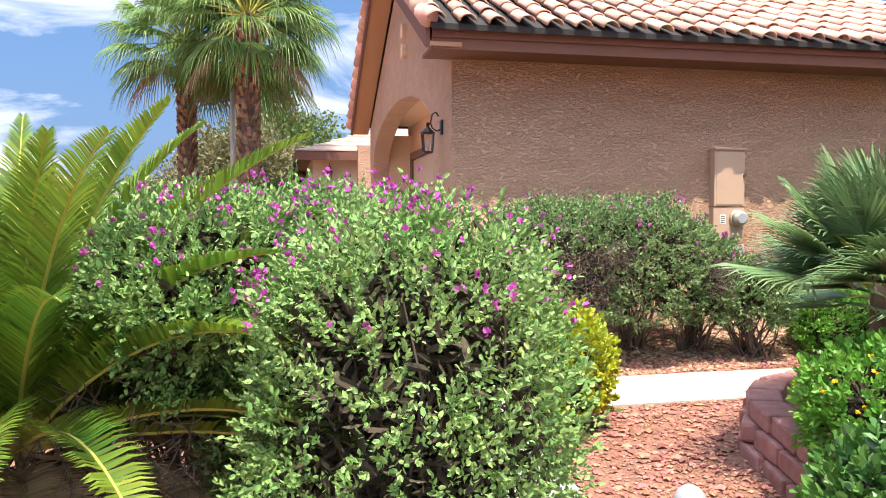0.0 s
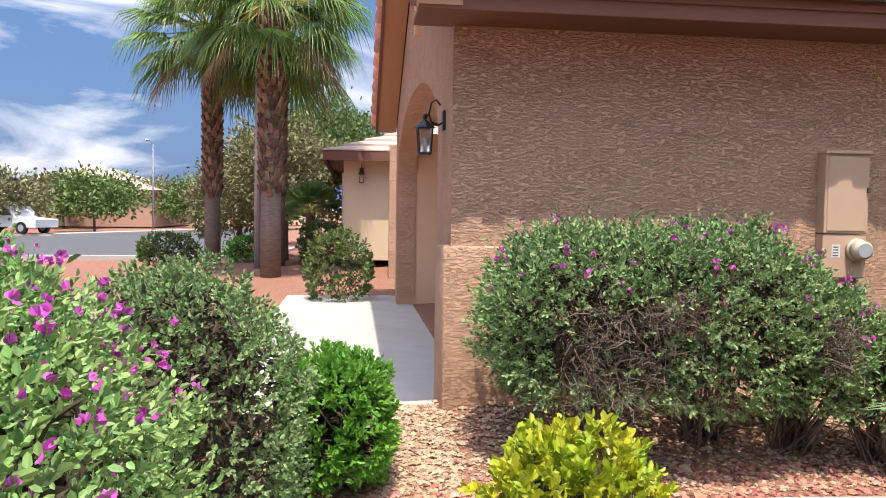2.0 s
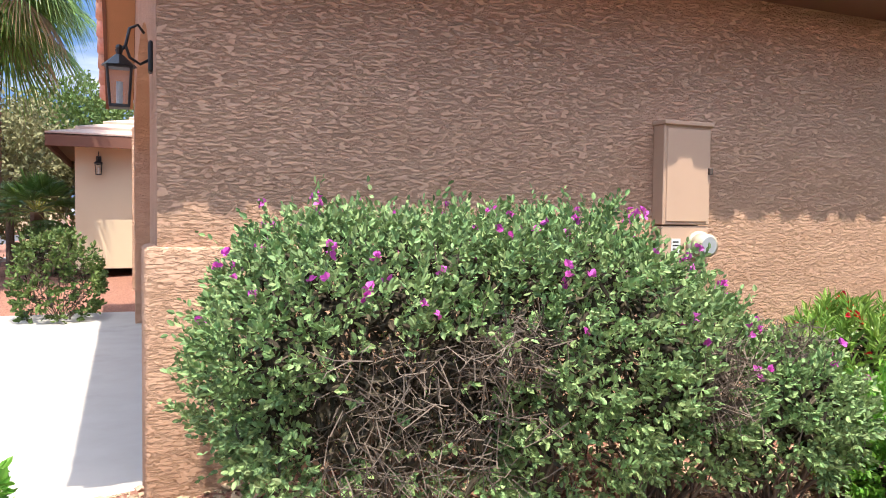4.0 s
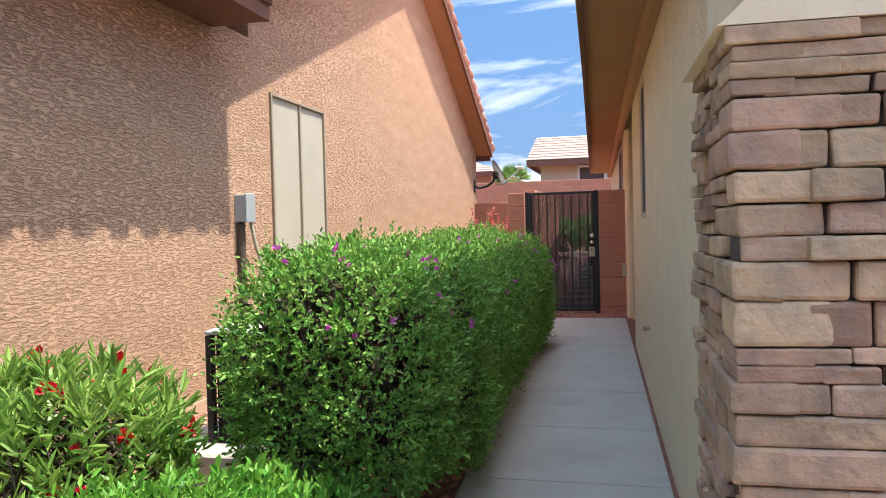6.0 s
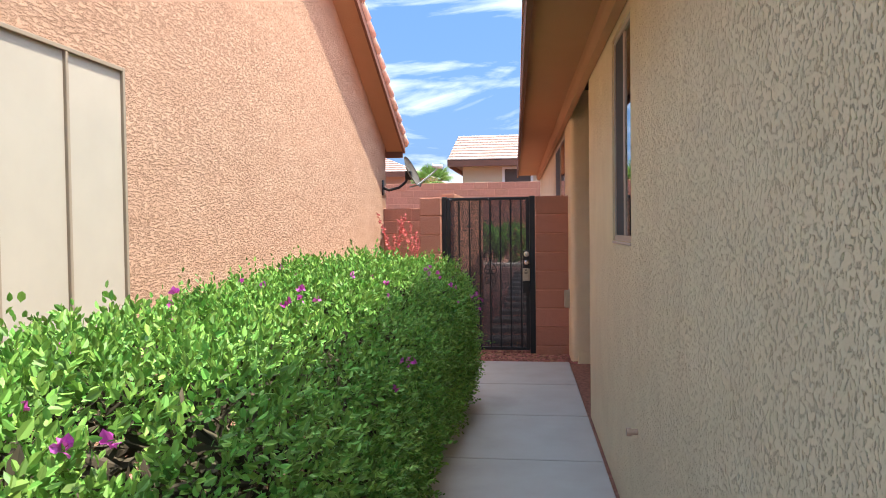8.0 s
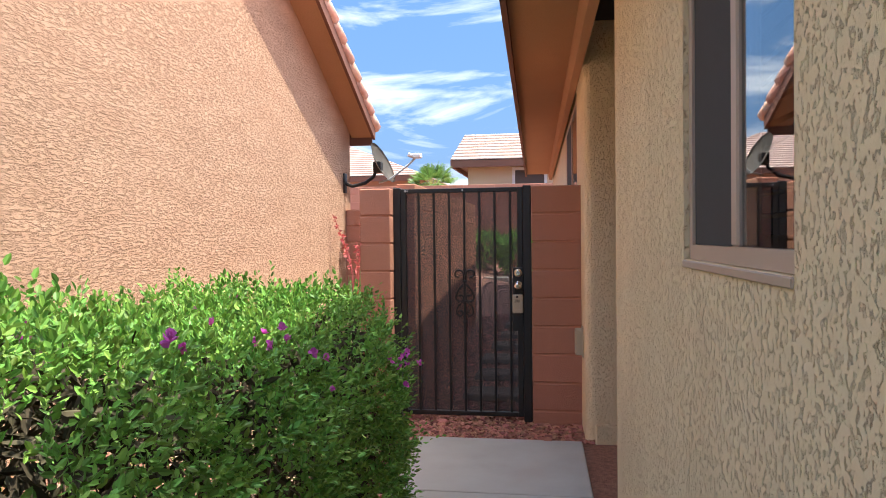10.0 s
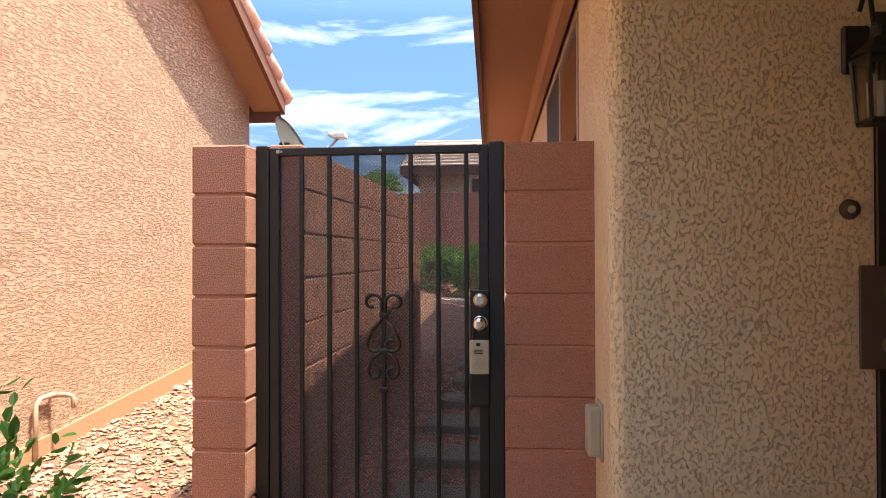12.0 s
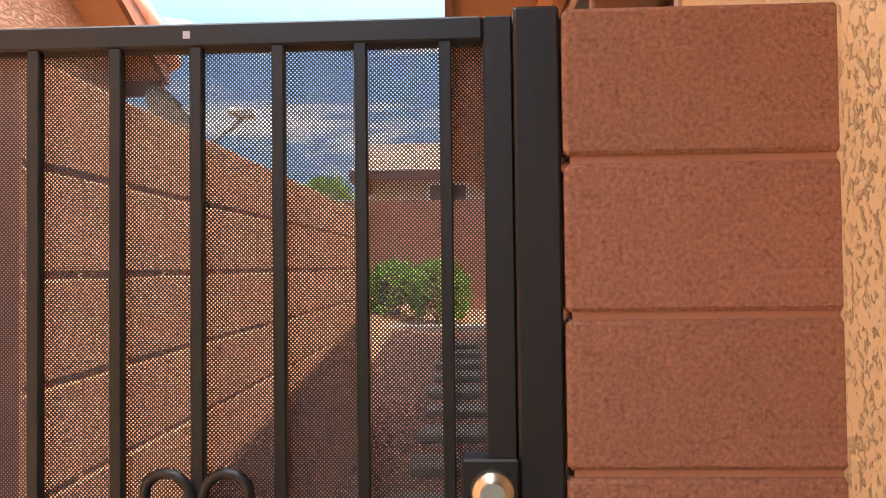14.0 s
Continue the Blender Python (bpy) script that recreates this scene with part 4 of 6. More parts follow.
def long_wall(name, a, b, top, thick, label, courses=10, bl=0.4064, near=300):
    """A running-bond block wall from a to b; the nearest blocks are single pieces."""
    p = tagged(new(name), label, "wall", kind="structure")
    a, b = Vector(a), Vector(b)
    d = b - a
    ang = math.atan2(d.y, d.x)
    n = max(1, round(d.length / bl))
    step = d.length / n
    base = Matrix.Translation((a.x, a.y, 0)) @ Matrix.Rotation(ang, 4, "Z")
    bm = bmesh.new()
    box(bm, 0.0, d.length, -thick / 2 + 0.006, thick / 2 - 0.006, -0.4, top - 0.012, base)
    part("mortar", bm, M_MORTAR, p)
    full, half = block_mesh("block", step - 0.009, thick, COURSE - 0.009, M_BLOCK), block_mesh("block", step / 2 - 0.009, thick, COURSE - 0.009, M_BLOCK)
    for c in range(courses):
        z = top - COURSE * (c + 1) + 0.0045
        off = 0.5 if c % 2 else 0.0
        for k in range(n if not off else n - 1):
            lay(full, p, base @ pose((k + 0.5 + off) * step, rng.normal(0, 0.0008), z))
        if off:
            lay(half, p, base @ pose(step * 0.25, 0, z))
            lay(half, p, base @ pose(d.length - step * 0.25, 0, z))
    return p


long_wall("wall_boundary", (1.44, 0.31), (1.44, 4.37), TOP + 0.06, 0.15, "red block boundary wall behind the gate")
long_wall("wall_link", (0.0, 3.6), (1.36, 3.6), TOP - 0.01, 0.15, "red block wall between the house and boundary")
long_wall("wall_rear", (-4.0, 14.2), (7.0, 14.2), 2.72, 0.15, "red block wall across the rear garden")


def gate():
    g = tagged(new("garden_gate"), "black iron security gate with perforated sheet, closed between block piers", "gate")
    zb, zt = 0.035, 1.705
    for nm, x0, x1 in (("hinge_post", 1.413, 1.466), ("latch_post", 2.3672, 2.427)):
        bm = bmesh.new()
        box(bm, x0, x1, 0.0, 0.06, 0.0, zt + 0.006, bevel=0.004)
        part(nm, bm, M_IRON, g)
    for x0, x1, nm in ((1.469, 1.509, "stile"), (2.327, 2.366, "stile")):
        bm = bmesh.new()
        box(bm, x0, x1, 0.004, 0.044, zb, zt - 0.004, bevel=0.003)
        part(nm, bm, M_IRON, g)
    for z0, z1, nm in ((zt - 0.036, zt - 0.004, "top_rail"), (zb, zb + 0.032, "bottom_rail")):
        bm = bmesh.new()
        box(bm, 1.509, 2.327, 0.004, 0.044, z0, z1, bevel=0.003)
        part(nm, bm, M_IRON, g)
    xs = [1.603, 1.718, 1.831, 1.942, 2.053, 2.164, 2.277]
    bm = bmesh.new()
    box(bm, -0.0085, 0.0085, -0.0085, 0.0085, zb + 0.032, zt - 0.036, bevel=0.002)
    bar = part("bar", bm, M_IRON, g)
    for x in xs:
        if x == xs[0]:
            bar.matrix_basis = pose(x, 0.012, 0)
        else:
            ob = new("bar", bar.data)
            ob.parent = g
            ob.matrix_basis = pose(x, 0.012, 0)
    # scrollwork on the middle bar
    cx, cz = xs[3], 0.0
    for s in (-1, 1):
        bm = bmesh.new()

        def curl(x, z, r, a0, turns, n=16, sh=0.28):
            return [(cx + s * (x + r * (1 - sh * k / n * 1.9) * math.cos(a0 + turns * 2 * math.pi * k / n)), 0.002, z + r * (1 - sh * k / n * 1.9) * math.sin(a0 + turns * 2 * math.pi * k / n)) for k in range(n + 1)]
        tube(bm, [(cx + s * 0.008, 0.002, 1.025)] + curl(0.045, 1.070, 0.038, radians(195), -0.85), 0.0075, 6)
        tube(bm, [(cx + s * 0.008, 0.002, 1.000), (cx + s * 0.045, 0.002, 0.960), (cx + s * 0.066, 0.002, 0.910)] + curl(0.033, 0.900, 0.034, radians(10), -0.9), 0.0075, 6)
        tube(bm, [(cx + s * 0.008, 0.002, 0.875), (cx + s * 0.05, 0.002, 0.840), (cx + s * 0.062, 0.002, 0.800)] + curl(0.034, 0.790, 0.028, radians(15), -0.85), 0.0075, 6)
        part("scroll", bm, M_IRON, g, smooth=True)
    for z in (1.02, 0.875, 0.72):
        bm = bmesh.new()
        box(bm, cx - 0.017, cx + 0.017, -0.006, 0.03, z - 0.009, z + 0.009, bevel=0.003)
        part("collar", bm, M_IRON, g)
    # lock plate with deadbolt, knob and key box
    bm = bmesh.new()
    box(bm, 2.292, 2.3665, -0.004, 0.048, 0.66, 1.12, bevel=0.003)
    plate = part("lock_plate", bm, M_IRON, g)
    bm = bmesh.new()
    cyl(bm, (2.332, -0.004, 1.08), (2.332, -0.022, 1.08), 0.029, 0.026, 24)
    dead = part("deadbolt", bm, M_BRASS, plate, "round nickel deadbolt", True)
    bm = bmesh.new()
    cyl(bm, (2.332, -0.022, 1.08), (2.332, -0.027, 1.08), 0.017, 0.016, 20)
    box(bm, 2.3305, 2.3335, -0.0285, -0.0265, 1.072, 1.088)
    part("keyhole", bm, M_CHROME, plate)
    bm = bmesh.new()
    cyl(bm, (2.332, -0.004, 0.99), (2.332, -0.014, 0.99), 0.032, 0.029, 24)
    cyl(bm, (2.332, -0.014, 0.99), (2.332, -0.045, 0.99), 0.013, 0.015, 16)
    cyl(bm, (2.332, -0.045, 0.99), (2.332, -0.058, 0.99), 0.021, 0.028, 24)
    cyl(bm, (2.332, -0.058, 0.99), (2.332, -0.075, 0.99), 0.028, 0.022, 24)
    part("knob", bm, M_CHROME, plate, "round satin knob", True)
    bm = bmesh.new()
    cyl(bm, (2.332, -0.075, 0.99), (2.332, -0.078, 0.99), 0.012, 0.011, 16)
    part("key_cylinder", bm, M_BRASS, plate)
    # drops of worn paint on the top rail
    for x, r in ((1.505, 0.007), (1.520, 0.004), (1.93, 0.005)):
        bm = bmesh.new()
        box(bm, x - r, x + r, 0.0032, 0.0042, zt - 0.02 - r, zt - 0.02 + r, bevel=0.0003)
        part("chipped_paint", bm, M_BARE, g)
    # perforated sheet: narrow webs crossing on the slant leave the small holes
    pitch, web = 0.0056, 0.0026
    x0, x1, z0, z1 = 1.507, 2.329, zb + 0.03, zt - 0.034
    v = []
    for slant, y in ((1, 0.0300), (-1, 0.0303)):
        lo, hi = (x0 + z0, x1 + z1) if slant > 0 else (x0 - z1, x1 - z0)
        for c in np.arange(lo + pitch, hi - pitch, pitch):
            # the line x + slant * z = c cut off at the frame
            za, zc = (max(z0, c - x1), min(z1, c - x0)) if slant > 0 else (max(z0, x0 - c), min(z1, x1 - c))
            for z, side in ((za, -1), (za, 1), (zc, 1), (zc, -1)):
                v.append((c - slant * z + side * web * 0.56, y, z))
    f = np.arange(len(v)).reshape(-1, 4)
    sheet = arrays("perforated_sheet", np.array(v), f, M_INSECT, g)
    tagged(sheet, "black perforated steel sheet", kind="stuff")
    # key box on the knob
    kb = tagged(new("key_box"), "beige plastic key lock box hanging from the gate knob", "lock box")
    bm = bmesh.new()
    box(bm, 2.291, 2.368, -0.045, -0.008, 0.792, 0.925, bevel=0.008, seg=2)
    body = part("body", bm, M_BEIGE, kb)
    bm = bmesh.new()
    tube(bm, [(2.306, -0.027, 0.92), (2.306, -0.03, 0.965), (2.315, -0.03, 0.982), (2.349, -0.03, 0.982), (2.357, -0.03, 0.965), (2.357, -0.027, 0.92)], 0.005, 6)
    part("shackle", bm, M_AC, kb)
    bm = bmesh.new()
    box(bm, 2.318, 2.334, -0.0465, -0.0445, 0.903, 0.916)
    for i in range(3):
        box(bm, 2.308, 2.344, -0.0465, -0.0445, 0.886 - i * 0.007, 0.8895 - i * 0.007)
    part("print", bm, M_INK, body)
    for i in range(4):
        for j in range(3):
            bm = bmesh.new()
            box(bm, 2.3125 + j * 0.0125, 2.3205 + j * 0.0125, -0.049, -0.0435, 0.813 + i * 0.0125, 0.821 + i * 0.0125, bevel=0.0015)
            part("button", bm, M_BEIGE, body)


gate()


# ---- fixtures on the second house ----
def fix_b():
    o = tagged(new("outlet_box"), "beige weatherproof outlet cover on the stucco wall", "outlet")
    bm = bmesh.new()
    box(bm, -0.055, 0.0, -0.20, -0.10, 0.52, 0.70, MB, bevel=0.012, seg=2)
    part("cover", bm, M_BEIGE, o)
    bm = bmesh.new()
    box(bm, -0.008, 0.0, -0.215, -0.085, 0.505, 0.715, MB, bevel=0.003)
    part("plate", bm, M_BEIGE, o)
    s = tagged(new("pipe_stub"), "small capped pipe low on the stucco wall", "pipe")
    bm = bmesh.new()
    cyl(bm, MB @ Vector((0.0, -4.62, 0.42)), MB @ Vector((-0.05, -4.62, 0.42)), 0.014, 0.014, 10)
    cyl(bm, MB @ Vector((-0.03, -4.62, 0.42)), MB @ Vector((-0.05, -4.62, 0.42)), 0.02, 0.02, 8)
    part("pipe", bm, M_BOX, s)
    b = tagged(new("door_bell"), "round bronze door bell button beside the door", "door bell")
    bm = bmesh.new()
    cyl(bm, MB @ Vector((0.78, -0.402, 1.405)), MB @ Vector((0.78, -0.417, 1.405)), 0.034, 0.03, 20)
    part("ring", bm, M_FRAME, b, smooth=True)
    bm = bmesh.new()
    cyl(bm, MB @ Vector((0.78, -0.417, 1.405)), MB @ Vector((0.78, -0.424, 1.405)), 0.013, 0.011, 14)
    part("button", bm, M_BEIGE, b)
    d = tagged(new("door_1"), "black iron security door, closed in the entry recess", "door", kind="structure")
    bm = bmesh.new()
    box(bm, 0.865, 1.775, -0.37, -0.33, 0.0, 2.05, MB, bevel=0.004)
    part("leaf", bm, M_IRON, d)
    bm = bmesh.new()
    box(bm, 0.862, 0.93, -0.415, -0.37, 0.0, 2.055, MB, bevel=0.004)
    part("door_frame", bm, M_IRON, d)
    bm = bmesh.new()
    box(bm, 0.80, 0.93, -0.425, -0.414, 0.88, 1.22, MB, bevel=0.004)
    plate = part("lock_plate", bm, M_FRAME, d)
    for z in (1.13, 0.96):
        bm = bmesh.new()
        cyl(bm, MB @ Vector((0.90, -0.425, z)), MB @ Vector((0.90, -0.455, z)), 0.032, 0.026, 20)
        cyl(bm, MB @ Vector((0.90, -0.455, z)), MB @ Vector((0.90, -0.460, z)), 0.014, 0.013, 16)
        part("lock", bm, M_BRASS, plate, "round brass lock", True)


fix_b()


# ---- ledge-stone pier ----
def stone_pier():
    p = tagged(new("stone_pier"), "pier of stacked brown and grey ledge stones on the house corner", "stone pier")
    bm = bmesh.new()
    box(bm, -0.042, 0.0, -8.60, -7.95, -0.35, 1.69, MB)
    box(bm, -0.05, 1.2, -8.625, -8.50, -0.35, 1.69, MB)
    part("mortar", bm, M_LEDGE_MORTAR, p)
    bm = bmesh.new()
    prism(bm, [(-0.085, 1.70), (0.0, 1.78), (1.2, 1.78), (1.2, 1.69), (-0.10, 1.69)], "y", -8.66, -7.93, MB)
    part("cap", bm, M_CAP, p, "sand stucco cap above the stones")
    bm = bmesh.new()
    box(bm, -0.02, 1.2, -8.60, -7.945, 1.782, 2.598, MB, bevel=0.015, seg=2)
    part("upper_pier", bm, M_CAP, p, "smooth pale stucco above the stones")
    r = np.random.default_rng(11)

    def stone(cx, cy, cz, sx, sy, sz):
        bm = bmesh.new()
        box(bm, -sx / 2, sx / 2, -sy / 2, sy / 2, -sz / 2, sz / 2, bevel=min(sx, sy, sz) * 0.13, seg=2)
        for v in bm.verts:
            q = noise.noise_vector(Vector((v.co.x * 9 + cx * 31, v.co.y * 9 + cy * 17, v.co.z * 14 + cz * 23)))
            v.co += Vector((q.x, q.y, q.z * 0.7)) * 0.0085
        bmesh.ops.transform(bm, matrix=MB @ pose(cx, cy, cz, r.normal(0, 0.7), 0, r.normal(0, 0.6)), verts=bm.verts)
        part("stone", bm, M_LEDGE, p)

    z = -0.22
    row = 0
    while z < 1.66:
        h = r.choice([0.042, 0.06, 0.078, 0.095, 0.11], p=[0.2, 0.2, 0.25, 0.2, 0.15])
        h = min(h, 1.69 - z)
        if h < 0.03:
            break
        out = r.normal(0, 0.008)
        # a quoin turns the corner, now long on one side, now on the other
        long_y = r.uniform(0.10, 0.24) if row % 2 else r.uniform(0.22, 0.36)
        long_x = r.uniform(0.20, 0.30) if row % 2 else r.uniform(0.12, 0.18)
        x_face, y_face = -0.066 + out, -8.655 + out * 0.5
        stone(x_face + long_x / 2, y_face + long_y / 2, z + h / 2, long_x, long_y, h - 0.003)
        y = y_face + long_y + 0.005
        while y < -7.96:
            w = min(r.uniform(0.11, 0.30), -7.92 - y)
            if -7.92 - (y + w) < 0.06:
                w = -7.92 - y + r.uniform(-0.02, 0.01)
            halves = [(z, h)] if h < 0.07 or r.random() < 0.3 else [(z, h * 0.48), (z + h * 0.5, h * 0.5)]
            for zz, hh in halves:
                o2 = r.normal(0, 0.010)
                stone(-0.014 + o2, y + w / 2, zz + hh / 2, 0.10, w - 0.006, hh - 0.003)
            y += w + 0.004
        x = x_face + long_x - 0.07
        while x < 1.1:
            w = r.uniform(0.10, 0.30)
            o2 = r.normal(0, 0.008)
            stone(x + w / 2 + 0.004, -8.61 + o2, z + h / 2, w - 0.005, 0.09, h - 0.003)
            x += w + 0.003
        z += h
        row += 1


stone_pier()


# ---- plants ----
def basis(d, spin):
    """Two directions across each of the directions d, turned by spin."""
    ref = np.where(np.abs(d[:, 2:3]) > 0.9, np.array([[1.0, 0, 0]]), np.array([[0, 0, 1.0]]))
    a = np.cross(d, ref)
    a /= np.linalg.norm(a, axis=1, keepdims=True) + 1e-9
    b = np.cross(d, a)
    c, s = np.cos(spin)[:, None], np.sin(spin)[:, None]
    return a * c + b * s, b * c - a * s


def leaves(pos, direction, length, width, r, fold=0.25):
    """Folded pointed leaves: two quads each, hinged on the midrib."""
    n = len(pos)
    a, b = basis(direction, r.uniform(0, 2 * np.pi, n))
    L, W = length[:, None], width[:, None]
    base, tip = pos, pos + direction * L
    mid1 = pos + direction * L * 0.30
    mid2 = pos + direction * L * 0.72 - b * L * 0.05
    up = b * W * fold
    v = np.stack([base, mid1 + a * W + up, mid2 + a * W * 0.85 + up, tip - b * L * 0.10, mid2 - a * W * 0.85 + up, mid1 - a * W + up], 1).reshape(-1, 3)
    f = np.array([[0, 1, 2, 3], [0, 3, 4, 5]])
    return v, (f[None] + 6 * np.arange(n)[:, None, None]).reshape(-1, 4)


def lumpy_points(r, n, centre, half, power=2.6, lump=0.16, seed=0.0, bottom=0.0, depth=0.22, floor_z=None):
    """Points in the outer shell of a lumpy rounded mass, with the way outwards."""
    d = r.normal(size=(int(n * 1.6), 3))
    d /= np.linalg.norm(d, axis=1, keepdims=True)
    d = d[d[:, 2] > -0.75 + bottom][:n]
    rad = (np.abs(d) ** power).sum(1) ** (-1 / power)
    bumps = np.array([noise.noise(Vector((x * 2.3 + seed, y * 2.3 - seed, z * 2.3 + 3 * seed))) + 0.6 * noise.noise(Vector((x * 6 + seed, y * 6, z * 6 - seed))) for x, y, z in d])
    inset = r.uniform(0, 1, len(d)) ** 2.2 * depth
    p = d * (rad * (1 + lump * bumps) * (1 - inset))[:, None] * np.asarray(half)
    g = np.sign(d) * np.abs(d) ** (power - 1) / np.asarray(half)
    g /= np.linalg.norm(g, axis=1, keepdims=True)
    p = p + np.asarray(centre)
    if floor_z is not None:
        keep = p[:, 2] > floor_z
        p, g, inset = p[keep], g[keep], inset[keep]
    return p, g, inset


def shrub(name, label, category, parts, sprigs, leaf_len, leaf_w, material, seed, per=11, sprig_len=0.10, flowers=0, flower_mat=None, flower_size=0.02,
          group="", stems=60, upright=0.35, flower_zone=None, depth=0.22, fold=0.25, lump=0.16, jag=0.0, bare=None, spread=0.8, fill=0.55, gap=-0.16, gap_scale=8.5, lift=0.05, thin=None):
    """A shrub: stems, and thousands of single leaves set round short sprigs in a lumpy crown. parts: (centre, half sizes, share, power)."""
    r = np.random.default_rng(seed)
    ob = tagged(new(name), label, category, group)
    P, G, I = [], [], []
    for i, (c, h, share, power) in enumerate(parts):
        p, g, inset = lumpy_points(r, int(sprigs * share), c, h, power, lump, seed + i * 3.7, depth=depth, floor_z=gz(c[0], c[1]) + lift)
        # nothing grows where another lump of the same crown is
        for j, (c2, h2, _, pw) in enumerate(parts):
            if j != i:
                out = (np.abs((p - np.asarray(c2)) / np.asarray(h2)) ** pw).sum(1) > 0.62
                p, g, inset = p[out], g[out], inset[out]
        P.append(p), G.append(g), I.append(inset)
    P, G, I = np.concatenate(P), np.concatenate(G), np.concatenate(I)
    if thin:
        # sparse on the side that gets no light
        keep = ~thin(P, G) | (r.uniform(0, 1, len(P)) < 0.35)
        P, G, I = P[keep], G[keep], I[keep]
    P0, G0, n0 = P, G, len(P)
    if gap > -1:
        # the shoots stand in tufts with dark gaps between them
        q = np.array([noise.noise(Vector((x * gap_scale + seed, y * gap_scale, z * gap_scale))) for x, y, z in P])
        keep = (q > gap) | (r.uniform(0, 1, len(P)) < 0.12)
        P, G, I = P[keep], G[keep], I[keep]
    if bare:
        # a worn gap where only wood is left
        for c, rad in bare:
            q = np.linalg.norm((P - np.asarray(c)) / np.asarray(rad), axis=1)
            keep = (q > 1) | (r.uniform(0, 1, len(P)) < 0.04)
            P, G, I = P[keep], G[keep], I[keep]
    n = len(P)
    d = G * spread + np.array([0, 0, upright]) + r.normal(0, 0.32, (n, 3))
    d /= np.linalg.norm(d, axis=1, keepdims=True)
    ln = sprig_len * r.uniform(0.6, 1.3, n)
    if jag:
        ln = ln * np.where(r.uniform(0, 1, n) < 0.10, 1 + jag * r.uniform(0.4, 1.3, n), 1)
    pos, dr = [], []
    for k in range(per):
        f = (k + 0.5) / per
        a, b = basis(d, r.uniform(0, 2 * np.pi, n))
        pos.append(P + d * (ln * (f - 0.45))[:, None])
        q = d * (0.35 + 0.9 * f) + a * (1.0 - 0.35 * f) + r.normal(0, 0.15, (n, 3))
        dr.append(q / np.linalg.norm(q, axis=1, keepdims=True))
    pos, dr = np.concatenate(pos), np.concatenate(dr)
    m = len(pos)
    s = r.uniform(0.65, 1.25, m)
    v, f = leaves(pos, dr, leaf_len * s, leaf_w * s, r, fold)
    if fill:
        # dry, broader old leaves deeper in the crown, coloured dark to deepen its shade
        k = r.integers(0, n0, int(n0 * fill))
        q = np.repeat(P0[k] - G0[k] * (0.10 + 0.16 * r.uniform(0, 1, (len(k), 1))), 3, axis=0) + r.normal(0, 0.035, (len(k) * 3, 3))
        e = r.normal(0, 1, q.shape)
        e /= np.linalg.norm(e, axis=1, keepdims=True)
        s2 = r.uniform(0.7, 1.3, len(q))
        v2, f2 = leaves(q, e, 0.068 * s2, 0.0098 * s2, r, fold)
        tagged(arrays("inner_leaves", v2, f2, M_INNER, ob), "dry brown inner leaves, coloured dark for the crown's inner shade", kind="stuff")
    arrays("foliage", v, f, material, ob)["kind"] = "stuff"
    c0 = [np.asarray(c) for c, *_ in parts]
    inner = P[I > 0.02] if (I > 0.02).sum() > 10 else P
    roots = [(c[0], c[1], gz(c[0], c[1])) for c in c0]
    bm = bmesh.new()
    for rt in roots:
        near = inner[np.argsort(np.linalg.norm(inner[:, :2] - np.array(rt[:2]), axis=1))[: max(40, len(inner) // len(roots))]]
        for k in r.choice(len(near), min(stems // len(roots), len(near)), replace=False):
            t = near[k]
            a = np.asarray(rt) + r.normal(0, 0.07, 3) * (1, 1, 0)
            m1 = a * 0.55 + t * 0.45 + r.normal(0, 0.05, 3)
            m2 = a * 0.2 + t * 0.8 + r.normal(0, 0.05, 3)
            tube(bm, [tuple(a), tuple(m1), tuple(m2), tuple(t)], 0.009, 4, 0.25)
    part("stem_tangle", bm, M_TWIG, ob, "bare grey-brown stems")["kind"] = "stuff"
    if bare:
        # tangle of dead twigs in the gap
        n2 = 1500
        bm = bmesh.new()
        for c, rad in bare:
            for k in range(n2 // len(bare)):
                a = np.asarray(c) + r.uniform(-0.9, 0.9, 3) * np.asarray(rad)
                q = r.normal(0, 1, 3) * (1, 1, 0.8)
                q /= np.linalg.norm(q)
                w = r.uniform(0.07, 0.2)
                tube(bm, [tuple(a - q * w / 2), tuple(a + r.normal(0, 0.022, 3)), tuple(a + q * w / 2 + r.normal(0, 0.02, 3))], 0.0026, 3, 0.5)
        part("twig_tangle", bm, M_TWIG, ob, "tangle of dead grey twigs")["kind"] = "stuff"
    if flowers:
        top = np.where((I < 0.05) & ((G[:, 2] > 0.15) if flower_zone is None else flower_zone(P, G)))[0]
        if len(top):
            # blooms come in clusters
            seeds = top[r.integers(0, len(top), max(1, flowers // 4))]
            sel = top[r.integers(0, len(top), flowers)]
            near = r.uniform(0, 1, flowers) < 0.65
            bl = np.minimum(ln, sprig_len * 1.2)
            base = P[sel] + d[sel] * (bl[sel] * 0.5)[:, None]
            ks = seeds[r.integers(0, len(seeds), flowers)]
            base[near] = (P[ks] + d[ks] * (bl[ks] * 0.45)[:, None])[near] + r.normal(0, 0.034, (near.sum(), 3))
            fp, fd = [], []
            for k in range(5):
                q = r.normal(0, 0.75, (flowers, 3)) + d[sel] * 0.8
                fp.append(base), fd.append(q / np.linalg.norm(q, axis=1, keepdims=True))
            fp, fd = np.concatenate(fp), np.concatenate(fd)
            s = r.uniform(0.7, 1.2, len(fp))
            v, f = leaves(fp, fd, flower_size * s, flower_size * 0.42 * s, r, 0.4)
            arrays("bloom", v, f, flower_mat, ob)["kind"] = "stuff"
    return ob


